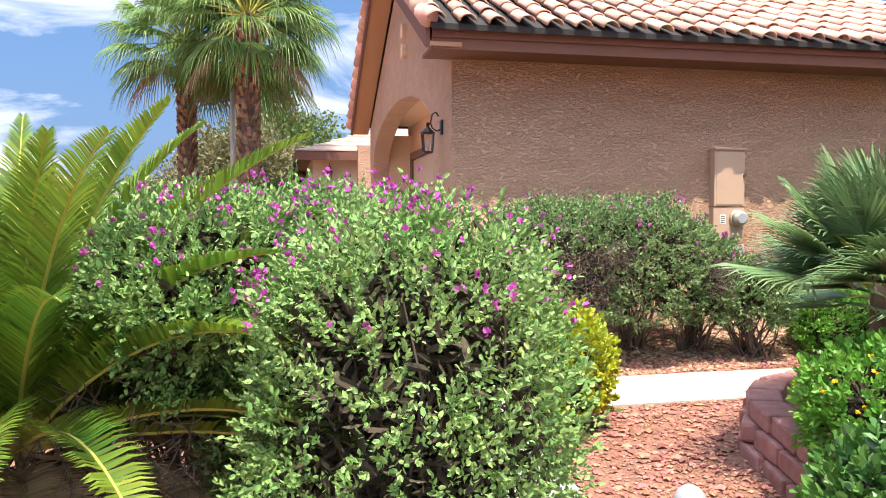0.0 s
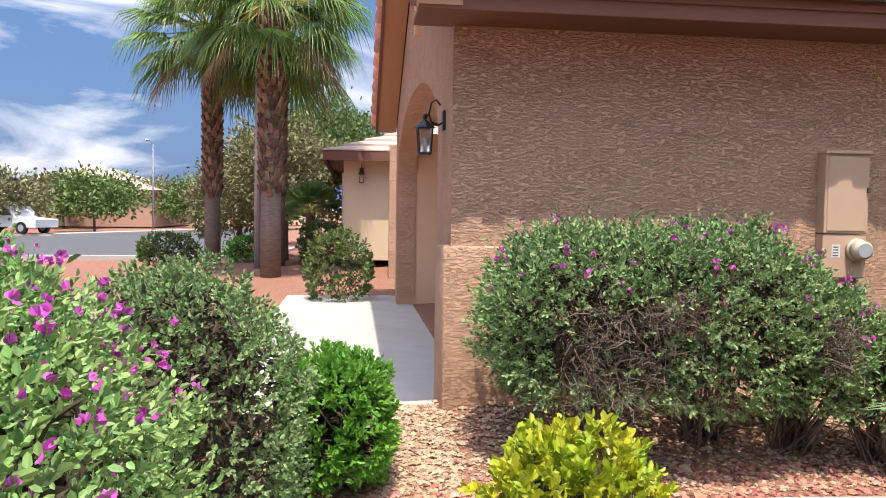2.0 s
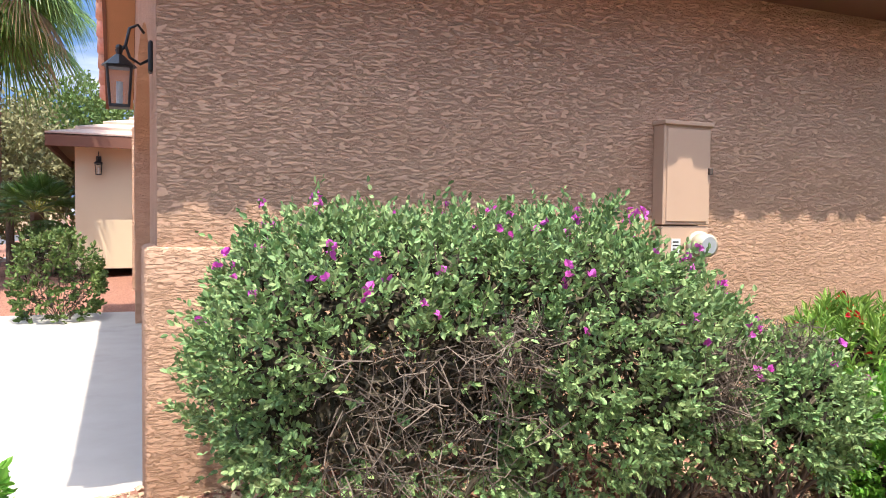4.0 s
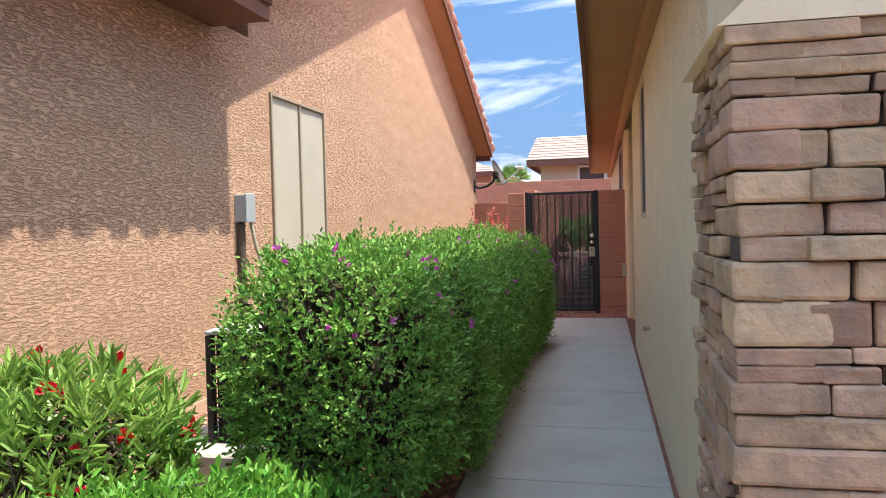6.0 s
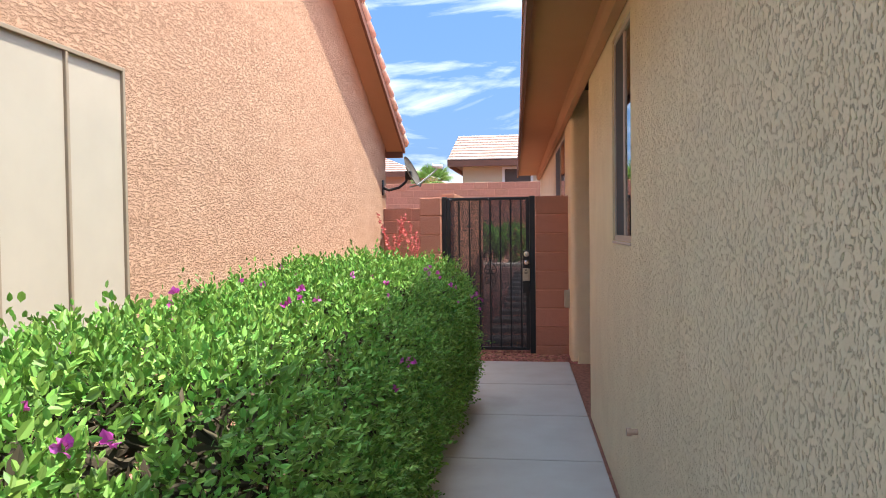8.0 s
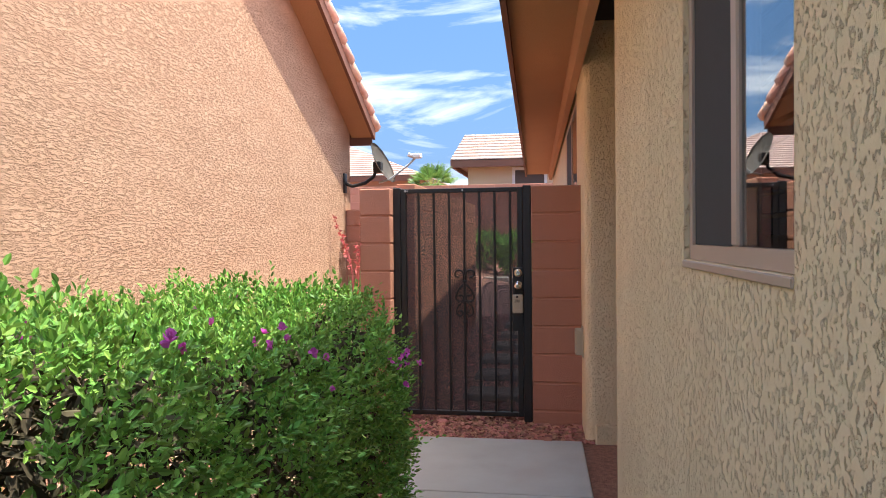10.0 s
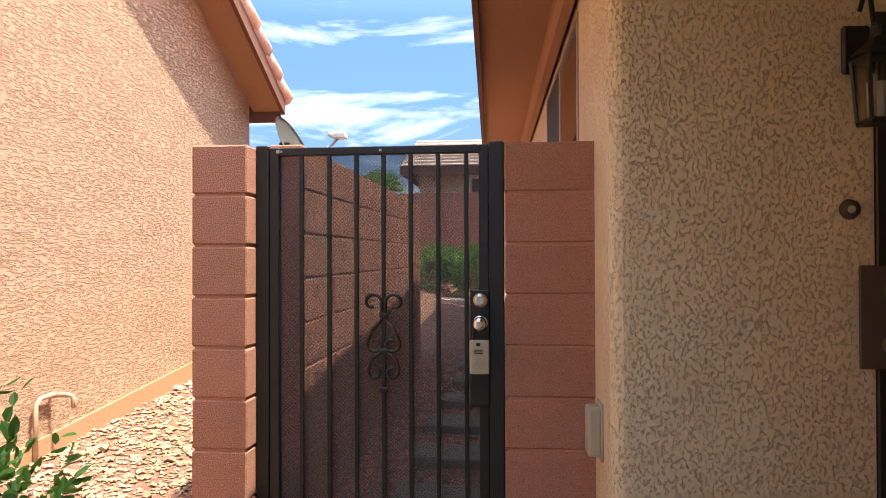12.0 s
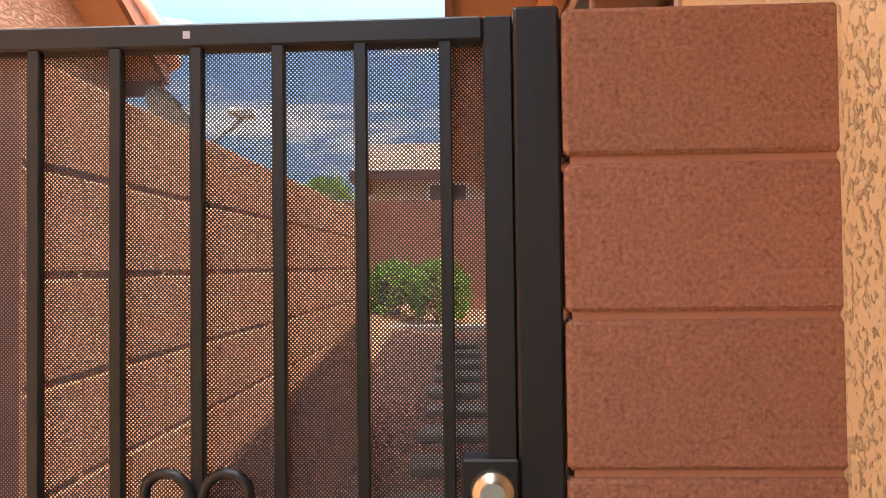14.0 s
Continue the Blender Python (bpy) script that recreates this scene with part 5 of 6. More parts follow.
# the long clipped hedge beside the walk
HEDGE = []
for k in range(7):
    y = -7.45 + k * 0.83
    f = k / 6
    HEDGE.append(((1.56 if k == 0 else 1.56 - 0.18 * min(1, f * 1.5), y, 0.60 if k == 0 else 0.50 + 0.02 * math.sin(k * 2.1)), (0.46 if k == 0 else 0.50 + 0.10 * f, 0.50 if k == 0 else 0.61, 0.53 if k == 0 else 0.62 + 0.02 * math.cos(k * 1.7)), 0.155, 3.0 if k == 0 else 3.6))
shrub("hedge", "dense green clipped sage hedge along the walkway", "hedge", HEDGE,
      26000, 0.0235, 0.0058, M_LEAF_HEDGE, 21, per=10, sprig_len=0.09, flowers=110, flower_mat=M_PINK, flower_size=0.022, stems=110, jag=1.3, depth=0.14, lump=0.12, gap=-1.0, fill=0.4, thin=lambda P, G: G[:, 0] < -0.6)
# round sage in front of the first house
shrub("sage_bush", "rounded grey-green sage bush with a few magenta blooms", "bush",
      [((0.85, -11.22, 0.62), (0.72, 0.72, 0.60), 0.36, 2.4), ((0.88, -10.50, 0.62), (0.74, 0.70, 0.62), 0.34, 2.4), ((1.00, -9.95, 0.50), (0.54, 0.42, 0.44), 0.16, 2.2), ((1.30, -9.50, 0.36), (0.34, 0.34, 0.34), 0.10, 2.2)],
      10800, 0.029, 0.0078, M_LEAF_GREY, 33, per=12, sprig_len=0.11, flowers=130, flower_mat=M_PINK, flower_size=0.026, stems=170, jag=1.4, lift=0.12, fill=0.5, thin=lambda P, G: G[:, 0] < -0.6,
      bare=[((1.50, -11.30, 0.52), (0.28, 0.38, 0.30)), ((1.42, -10.95, 0.74), (0.16, 0.18, 0.13)), ((1.45, -10.0, 0.55), (0.16, 0.14, 0.18)), ((1.3, -9.45, 0.62), (0.15, 0.13, 0.12))])
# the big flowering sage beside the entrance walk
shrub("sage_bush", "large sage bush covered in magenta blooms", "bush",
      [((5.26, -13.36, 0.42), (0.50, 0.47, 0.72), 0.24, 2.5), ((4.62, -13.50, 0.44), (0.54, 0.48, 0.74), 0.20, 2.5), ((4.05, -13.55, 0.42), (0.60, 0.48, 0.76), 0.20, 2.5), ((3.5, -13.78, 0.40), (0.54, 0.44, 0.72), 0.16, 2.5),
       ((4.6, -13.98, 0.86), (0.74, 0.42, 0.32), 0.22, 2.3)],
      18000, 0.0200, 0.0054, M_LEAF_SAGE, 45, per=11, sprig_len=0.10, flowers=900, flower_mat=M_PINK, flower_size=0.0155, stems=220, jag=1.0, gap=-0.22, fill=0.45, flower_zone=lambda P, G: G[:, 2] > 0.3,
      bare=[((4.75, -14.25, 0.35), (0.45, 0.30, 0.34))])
shrub("sage_bush", "fine-leaved grey-green clipped sage bush", "bush",
      [((1.9, -13.5, 0.28), (0.62, 0.52, 0.72), 0.55, 2.6), ((0.75, -13.9, 0.25), (0.8, 0.55, 0.66), 0.45, 2.6)],
      3800, 0.024, 0.0072, M_LEAF_GREY, 52, per=12, sprig_len=0.075, stems=70)
shrub("pittosporum", "small bright green rounded shrub beside the walk", "bush",
      [((1.18, -12.86, 0.08), (0.33, 0.33, 0.40), 1.0, 2.4)], 1500, 0.04, 0.009, M_LEAF_BRIGHT, 61, per=12, sprig_len=0.08, stems=40)
shrub("euonymus", "golden-green euonymus bush with bare twigs at its foot", "bush",
      [((2.78, -11.92, 0.10), (0.32, 0.32, 0.34), 1.0, 2.3)], 640, 0.040, 0.014, M_LEAF_YELLOW, 71, per=12, sprig_len=0.11, stems=120, upright=0.8, fold=0.4, lump=0.25, fill=0.2)
shrub("pittosporum", "low bright green shrub under the sage", "bush",
      [((1.32, -8.60, 0.10), (0.40, 0.45, 0.30), 0.55, 2.2), ((1.52, -8.15, 0.06), (0.36, 0.40, 0.24), 0.45, 2.2)], 2400, 0.042, 0.0085, M_LEAF_BRIGHT, 81, per=12, sprig_len=0.10, stems=60, jag=1.3, lump=0.32)
shrub("oleander", "dwarf oleander with narrow leaves and red blooms", "bush",
      [((0.50, -7.90, 0.30), (0.44, 0.44, 0.36), 0.75, 2.2), ((0.45, -8.25, 0.24), (0.30, 0.28, 0.26), 0.2, 2.2)], 620, 0.095, 0.0095, M_LEAF_OLEANDER, 91, per=10, sprig_len=0.16,
      flowers=60, flower_mat=M_RED, flower_size=0.036, stems=70, upright=0.9, flower_zone=lambda P, G: P[:, 2] > 0.1, spread=0.5)
shrub("lantana", "yellow-flowered lantana spilling over the planter", "bush",
      [((4.75, -11.05, 0.22), (0.58, 0.42, 0.34), 1.0, 2.2)], 1500, 0.034, 0.011, M_LEAF_BRIGHT, 101, per=10, sprig_len=0.09, flowers=40, flower_mat=M_YELLOW, flower_size=0.016, stems=40)
shrub("dwarf_mock_orange", "dark glossy green mounded shrub in the planter", "bush",
      [((5.42, -11.58, 0.04), (0.44, 0.40, 0.34), 1.0, 2.4)], 1200, 0.045, 0.014, M_LEAF_DARK, 111, per=10, sprig_len=0.09, stems=40, fold=0.35)

def fan_leaf(r, origin, direction, stalk, radius, n=26, droop=0.25, spread=2.5, split=0.45):
    """One fan of narrow folded segments on a stalk; arrays of its verts and quads."""
    d = np.asarray(direction, float)
    d /= np.linalg.norm(d)
    side = np.cross(d, (0, 0, 1.0))
    side /= np.linalg.norm(side) + 1e-9
    up = np.cross(side, d)
    hub = np.asarray(origin) + d * stalk
    v, f = [], []
    for k in range(n):
        a = spread * (k / (n - 1) - 0.5) + r.normal(0, 0.015)
        e = d * math.cos(a) + side * math.sin(a) + up * 0.10 * math.cos(2 * a)
        e /= np.linalg.norm(e)
        w = np.cross(e, up)
        w /= np.linalg.norm(w)
        R = radius * (0.80 + 0.20 * math.cos(a)) * r.uniform(0.93, 1.05)
        hw = R * spread / n * 0.23
        dz = np.array([0, 0, -1.0])
        ridge = up * hw * 0.8
        p0, p1, p2, p3 = hub, hub + e * R * split, hub + e * R * 0.8 + dz * R * droop * 0.35, hub + e * R + dz * R * droop * r.uniform(0.7, 1.4)
        i = len(v)
        v += [p0, p1 + w * hw * 1.15, p1 + ridge, p1 - w * hw * 1.15, p2 + w * hw * 0.7, p2 + ridge * 0.6, p2 - w * hw * 0.7, p3]
        f += [(i, i + 1, i + 2, i + 2), (i, i + 2, i + 3, i + 3), (i + 1, i + 4, i + 5, i + 2), (i + 2, i + 5, i + 6, i + 3), (i + 4, i + 7, i + 5, i + 5), (i + 5, i + 7, i + 6, i + 6)]
    return np.array(v), f, hub


def fans(name, r, parent, origin_fn, count, material, stalk, radius, elev, n=26, droop=0.25, spread=2.5, rim=None, split=0.45):
    """Leaf by leaf, each a mesh of its own with its stalk."""
    for k in range(count):
        az = 2.399963 * k + r.normal(0, 0.2)
        el = elev(k / max(1, count - 1)) + r.normal(0, 0.08)
        d = np.array([math.cos(az) * math.cos(el), math.sin(az) * math.cos(el), math.sin(el)])
        o = np.asarray(origin_fn(d))
        st = stalk * r.uniform(0.8, 1.15)
        v, f, hub = fan_leaf(r, o, d, st, radius * r.uniform(0.85, 1.1), n, droop, spread, split)
        tri = [q[:3] if q[2] == q[3] else q for q in f]
        me = bpy.data.meshes.new(name)
        me.from_pydata([tuple(p) for p in v], [], [tuple(q) for q in tri])
        me.materials.append(material(k) if callable(material) else material)
        leaf_ob = new(name, me)
        leaf_ob.parent = parent
        bm = bmesh.new()
        mid = (o + hub) / 2 + np.array([0, 0, 0.03])
        tube(bm, [tuple(o), tuple(mid), tuple(hub)], 0.010 * radius / 0.5, 4, 0.6)
        part("stalk", bm, M_RACHIS, leaf_ob)


def fan_palm_low():
    r = np.random.default_rng(5)
    p = tagged(new("mediterranean_fan_palm"), "grey-green fan palm clump in the planter", "palm")
    for c, cnt in (((4.2, -10.75, 0.43), 36), ((3.95, -10.45, 0.30), 20)):
        bm = bmesh.new()
        cyl(bm, (c[0], c[1], -0.2), (c[0], c[1], c[2] + 0.35), 0.09, 0.07, 10)
        part("trunk", bm, M_BARK, p)
        base = np.array([c[0], c[1], c[2] + 0.32])
        fans("fan_leaf", r, p, lambda d: base + d * 0.04, cnt, M_LEAF_MEDPALM, 0.33, 0.46, lambda f: 1.35 - 1.45 * f, n=32, droop=0.10, spread=2.9, split=0.28)


fan_palm_low()


def sago():
    """A cycad: shaggy trunk, arching feather fronds with a yellow rib and narrow leaflets."""
    r = np.random.default_rng(9)
    c = np.array([4.92, -14.52, gz(5.1, -14.7)])
    p = tagged(new("sago_palm"), "sago palm with arching yellow-green feather fronds", "palm")
    bm = bmesh.new()
    cyl(bm, tuple(c), tuple(c + (0, 0, 0.62)), 0.15, 0.13, 14)
    part("trunk", bm, M_BARK, p)
    for k in range(70):
        bm = bmesh.new()
        a, z = 2.399963 * k, 0.04 + 0.56 * k / 70
        o = Vector((math.cos(a), math.sin(a), 0))
        q = Vector(c) + o * 0.14 + Vector((0, 0, z))
        tube(bm, [q, q + o * 0.05 + Vector((0, 0, 0.03)), q + o * 0.06 + Vector((0, 0, 0.08))], 0.02, 4, 0.4)
        part("leaf_base", bm, M_BARK, p)
    top = c + (0, 0, 0.70)
    for k in range(76):
        az = 2.399963 * k + r.normal(0, 0.12)
        f = min(k / 59, 1.0)
        el = 1.28 - 1.10 * f - (0.05 * (k - 59) if k > 59 else 0) + r.normal(0, 0.06)
        L = r.uniform(1.1, 1.4) if k < 60 else r.uniform(0.6, 0.9)
        out = np.array([math.cos(az), math.sin(az), 0])
        pts = []
        for i in range(15):
            s = i / 14
            e = el - (0.50 + 0.60 * f) * s * s
            pts.append((pts[-1] if i else top) + (out * math.cos(e) + np.array([0, 0, math.sin(e)])) * (L / 14 if i else 0.02))
        pts = np.array(pts)
        dead = k > 59
        bm = bmesh.new()
        tube(bm, [tuple(q) for q in pts], 0.009, 4, 0.25)
        frond = part("frond", bm, M_LEAF_DEAD if dead else M_RACHIS, p)
        n = 92
        ss = np.linspace(0.14, 0.995, n)
        idx = ss * 14
        i0 = np.minimum(idx.astype(int), 13)
        fr = (idx - i0)[:, None]
        base = pts[i0] * (1 - fr) + pts[i0 + 1] * fr
        tang = pts[i0 + 1] - pts[i0]
        tang /= np.linalg.norm(tang, axis=1, keepdims=True)
        side = np.cross(tang, np.array([0, 0, 1.0]))
        side /= np.linalg.norm(side, axis=1, keepdims=True) + 1e-9
        upv = np.cross(side, tang)
        ll = 0.165 * np.sin(np.pi * np.clip(ss * 0.86 + 0.12, 0, 1)) ** 0.6 * (1 - 0.3 * ss)
        V, F = [], []
        for sg in (-1, 1):
            d = side * sg + tang * (0.55 + 0.5 * ss)[:, None] + upv * 0.75 + r.normal(0, 0.05, (n, 3))
            d /= np.linalg.norm(d, axis=1, keepdims=True)
            w = tang * 0.0064
            tipd = d * ll[:, None]
            bend = -np.array([0, 0, 1.0]) * (ll * 0.12)[:, None]
            v = np.stack([base - w, base + w, base + tipd * 0.6 + w * 0.9, base + tipd + bend, base + tipd * 0.6 - w * 0.9], 1).reshape(-1, 3)
            o = len(V) * 5 * n
            V.append(v)
            for j in range(n):
                F += [(o + 5 * j, o + 5 * j + 1, o + 5 * j + 2, o + 5 * j + 4), (o + 5 * j + 4, o + 5 * j + 2, o + 5 * j + 3)]
        me = bpy.data.meshes.new("frond_blade")
        me.from_pydata([tuple(q) for q in np.concatenate(V)], [], F)
        me.materials.append(M_LEAF_DEAD if dead else M_LEAF_SAGO)
        ob = new("frond_blade", me)
        ob.parent = frond


sago()


def tall_palm(x, y, h, seed, rad=0.24, lean=(0, 0)):
    """A washingtonia: grey foot, criss-cross leaf bases above, a crown of drooping fans."""
    r = np.random.default_rng(seed)
    p = tagged(new("fan_palm_tree"), "tall fan palm tree with criss-cross bark and green crown", "palm tree", "street palms")
    z0 = gz(x, y) - 0.1
    pts = [(x + lean[0] * f, y + lean[1] * f, z0 + h * f) for f in (0, 0.25, 0.5, 0.75, 1.0)]
    bm = bmesh.new()
    tube(bm, pts, rad * 1.15, 14, 0.8)
    part("trunk", bm, M_BARK_GREY, p, smooth=True)
    n = 170
    for k in range(n):
        f = 0.30 + 0.69 * k / n
        a = 2.399963 * k
        c = Vector((x + lean[0] * f, y + lean[1] * f, z0 + h * f))
        o, t = Vector((math.cos(a), math.sin(a), 0)), Vector((-math.sin(a), math.cos(a), 0))
        bm = bmesh.new()
        q = c + o * rad * 0.90
        w = 0.075
        vs = [q + t * w, q - t * w, q + o * 0.09 - t * w * 0.5 + Vector((0, 0, 0.21)), q + o * 0.09 + t * w * 0.5 + Vector((0, 0, 0.21)),
              q + o * 0.055 + t * w * 0.8, q + o * 0.055 - t * w * 0.8, q + o * 0.125 - t * w * 0.4 + Vector((0, 0, 0.18)), q + o * 0.125 + t * w * 0.4 + Vector((0, 0, 0.18))]
        vv = [bm.verts.new(e) for e in vs]
        for i in ((0, 1, 2, 3), (4, 7, 6, 5), (0, 4, 5, 1), (1, 5, 6, 2), (2, 6, 7, 3), (3, 7, 4, 0)):
            bm.faces.new([vv[j] for j in i])
        part("leaf_base", bm, M_BARK, p)
    top = np.array([x + lean[0], y + lean[1], z0 + h])
    fans("fan_leaf", r, p, lambda d: top + d * np.array([0.15, 0.15, 0.1]), 46, lambda k: M_LEAF_DEAD if k > 43 else M_LEAF_PALM, 1.0, 1.15, lambda f: 1.25 - 2.15 * f, n=34, droop=0.5, spread=2.7, split=0.5)


tall_palm(-10.6, -14.5, 5.8, 13, 0.19)
tall_palm(-13.4, -16.2, 5.7, 17, 0.17)
tall_palm(-12.9, -14.6, 5.6, 19, 0.17)


# ---- planter of stacked blocks ----
def planter():
    p = tagged(new("planter_wall"), "low curved planter wall of stacked red split-face blocks", "planter")
    r = np.random.default_rng(4)
    line = [(2.98, -9.3), (2.98, -10.1), (3.12, -10.65), (3.5, -11.02), (4.15, -11.2), (4.9, -11.4), (5.5, -11.65), (6.4, -11.95)]
    pts = []
    for (a, b) in zip(line, line[1:]):
        for k in range(8):
            pts.append(Vector((a[0] + (b[0] - a[0]) * k / 8, a[1] + (b[1] - a[1]) * k / 8)))
    run, last, marks = 0, pts[0], [pts[0]]
    for q in pts[1:]:
        if (q - marks[-1]).length > 0.26:
            marks.append(q)
    for course in range(3):
        for i, (a, b) in enumerate(zip(marks, marks[1:])):
            if course % 2:
                a, b = a * 0.5 + b * 0.5, b + (b - a) * 0.5
            m = (a + b) / 2
            ang = math.atan2(b.y - a.y, b.x - a.x)
            z0 = gz(m.x, m.y) - 0.05 + course * 0.115
            bm = bmesh.new()
            w = (b - a).length - 0.016
            box(bm, -w / 2, w / 2, -0.10, 0.10, 0, 0.108, bevel=0.018, seg=2)
            for v in bm.verts:
                v.co += noise.noise_vector(v.co * 13 + Vector((i * 3.1, course * 7.7, 0))) * 0.009
            bmesh.ops.transform(bm, matrix=pose(m.x + 0.012 * course * math.sin(ang), m.y + 0.03 * course, z0, 0, 0, math.degrees(ang) + r.normal(0, 2.5)), verts=bm.verts)
            part("block", bm, M_PAVER, p)
    bm = bmesh.new()
    top = [(x + 0.05, y + 0.06) for x, y in line] + [(6.6, -9.2)]
    vs = [bm.verts.new((x, y, gz(x, y) + 0.22)) for x, y in top]
    bm.faces.new(vs)
    bmesh.ops.triangulate(bm, faces=bm.faces)
    bm.normal_update()
    if sum(f.normal.z for f in bm.faces) < 0:
        bmesh.ops.reverse_faces(bm, faces=bm.faces)
    bmesh.ops.solidify(bm, geom=bm.faces[:], thickness=0.15)
    part("soil", bm, M_SOIL, p)


planter()


def spotlight():
    s = tagged(new("garden_spotlight"), "small grey dome garden light in the red gravel", "garden light")
    x, y = 4.42, -11.95
    z = gz(x, y)
    bm = bmesh.new()
    bmesh.ops.create_uvsphere(bm, u_segments=16, v_segments=10, radius=0.075, matrix=Matrix.Translation((x, y, z + 0.10)) @ Matrix.Diagonal((1, 1, 1.15, 1)))
    part("dome", bm, M_GREY, s, smooth=True)
    bm = bmesh.new()
    cyl(bm, (x, y, z - 0.05), (x, y, z + 0.08), 0.05, 0.06, 12)
    part("base", bm, M_AC, s)


spotlight()


def red_yucca(x, y, seed):
    r = np.random.default_rng(seed)
    p = tagged(new("red_yucca"), "tall coral flower spikes of red yucca by the wall", "plant", "red yuccas")
    z = gz(x, y)
    for k in range(5):
        a = r.uniform(0, 6.28)
        l = r.uniform(0.95, 1.3)
        tip = Vector((x + 0.25 * math.cos(a), y + 0.25 * math.sin(a), z + l))
        bm = bmesh.new()
        tube(bm, [(x, y, z), (x + 0.06 * math.cos(a), y + 0.06 * math.sin(a), z + l * 0.6), tip], 0.006, 4, 0.4)
        part("stalk", bm, M_CORAL, p)
        n = 40
        f = r.uniform(0.62, 1.0, n)
        pos = np.array([x, y, z]) + np.outer(f, [0.25 * math.cos(a), 0.25 * math.sin(a), 0]) * f[:, None] + np.outer(f, [0, 0, l])
        d = r.normal(size=(n, 3))
        d /= np.linalg.norm(d, axis=1, keepdims=True)
        v, q = leaves(pos, d, np.full(n, 0.045), np.full(n, 0.010), r)
        arrays("blossom", v, q, M_CORAL, p)
    n = 60
    d = r.normal(size=(n, 3)) * (0.7, 0.7, 0.2) + (0, 0, 0.9)
    d /= np.linalg.norm(d, axis=1, keepdims=True)
    v, q = leaves(np.tile([x, y, z], (n, 1)), d, r.uniform(0.4, 0.7, n), np.full(n, 0.012), r)
    arrays("foliage", v, q, M_LEAF_GREY, p)


red_yucca(0.30, 2.9, 1)
red_yucca(0.58, 3.1, 2)


# ---- trees and houses of the street ----
def tree(x, y, h, rx, rz, material, seed, label, n=900, leaf=0.16, trunk=0.12, name="tree"):
    r = np.random.default_rng(seed)
    t = tagged(new(name), label, "tree", "street trees")
    z = gz(x, y)
    bm = bmesh.new()
    c = np.array([x, y, z + h - rz])
    tube(bm, [(x, y, z - 0.1), (x + 0.05, y, z + (h - rz) * 0.5), (x - 0.03, y + 0.06, z + h - rz)], trunk, 8, 0.6)
    for k in range(9):
        a = 2.4 * k
        e = c + np.array([rx * 0.7 * math.cos(a), rx * 0.7 * math.sin(a), rz * r.uniform(-0.3, 0.6)])
        m = c * 0.6 + e * 0.4 + np.array([0, 0, 0.1])
        tube(bm, [(x, y, z + (h - rz) * 0.75), tuple(m), tuple(e)], trunk * 0.45, 5, 0.3)
    part("trunk", bm, M_TWIG, t)
    p, g, i = lumpy_points(r, n, c, (rx, rx, rz), 2.0, 0.45, seed * 1.7, depth=0.5)
    per = 9
    pos = np.repeat(p, per, 0) + r.normal(0, leaf * 1.1, (len(p) * per, 3))
    d = np.repeat(g, per, 0) + r.normal(0, 0.8, (len(p) * per, 3))
    d /= np.linalg.norm(d, axis=1, keepdims=True)
    s = r.uniform(0.6, 1.3, len(pos))
    v, f = leaves(pos, d, leaf * s, leaf * 0.28 * s, r)
    arrays("crown", v, f, material, t)


def small_shrub(x, y, rad, h, material, seed, label):
    shrub("shrub", label, "bush", [((x, y, gz(x, y) + h * 0.5), (rad, rad, h * 0.55), 1.0, 2.5)], int(900 * rad), 0.06, 0.018, material, seed, per=9, sprig_len=0.12, stems=20, group="yard shrubs")


tree(-19.5, -15.0, 4.4, 2.1, 1.7, M_LEAF_TREE2, 31, "olive-brown shade tree beyond the palms", 1300, 0.14)
tree(-31.0, -13.9, 6.6, 2.6, 2.2, M_LEAF_TREE, 32, "green shade tree behind the neighbouring house", 1300, 0.18)
tree(-22.5, -16.9, 3.4, 1.6, 1.5, M_LEAF_TREE2, 33, "olive-brown shade tree beyond the palms", 900, 0.14)
small_shrub(-7.6, -13.0, 0.55, 1.15, M_LEAF_TREE, 201, "rounded clipped shrub beside the driveway")
small_shrub(-15.0, -17.6, 0.75, 0.85, M_LEAF_TREE, 202, "rounded clipped shrub by the road")
small_shrub(-15.6, -15.6, 0.6, 0.7, M_LEAF_BRIGHT, 203, "low green shrub in the palm bed")
small_shrub(-13.0, -13.4, 0.7, 0.9, M_LEAF_TREE, 204, "low green shrub in the palm bed")
tree_rows = [(-42, -34, 3.6, 2.4), (-50, -31, 4.0, 2.8), (-58, -36, 4.2, 2.8), (-47, -44, 3.8, 2.6), (-66, -31, 4.2, 3.0), (-56, -25, 3.8, 2.4), (-74, -25, 4.5, 3.0), (-62, -20, 4.0, 2.6)]
for k, (x, y, h, rx) in enumerate(tree_rows):
    tree(x, y, h, rx, 1.5, M_LEAF_TREE if k % 2 else M_LEAF_TREE2, 40 + k, "bushy street tree across the road", 420, 0.3, 0.1)


def small_palm():
    r = np.random.default_rng(77)
    for x, y, h, cnt, rad in ((-14.6, -13.9, 1.3, 22, 0.75), (-0.95, 15.2, 2.0, 30, 0.6)):
        p = tagged(new("fan_palm_tree"), "young fan palm with a bright green crown", "palm tree", "young palms")
        z = gz(x, y)
        bm = bmesh.new()
        cyl(bm, (x, y, z - 0.1), (x, y, z + h), 0.16, 0.13, 10)
        part("trunk", bm, M_BARK, p)
        top = np.array([x, y, z + h])
        fans("fan_leaf", r, p, lambda d: top + d * 0.08, cnt, M_LEAF_PALM, rad * 0.6, rad * 0.8, lambda f: 1.3 - 1.5 * f, n=26, droop=0.2, spread=2.8, split=0.45)


small_palm()


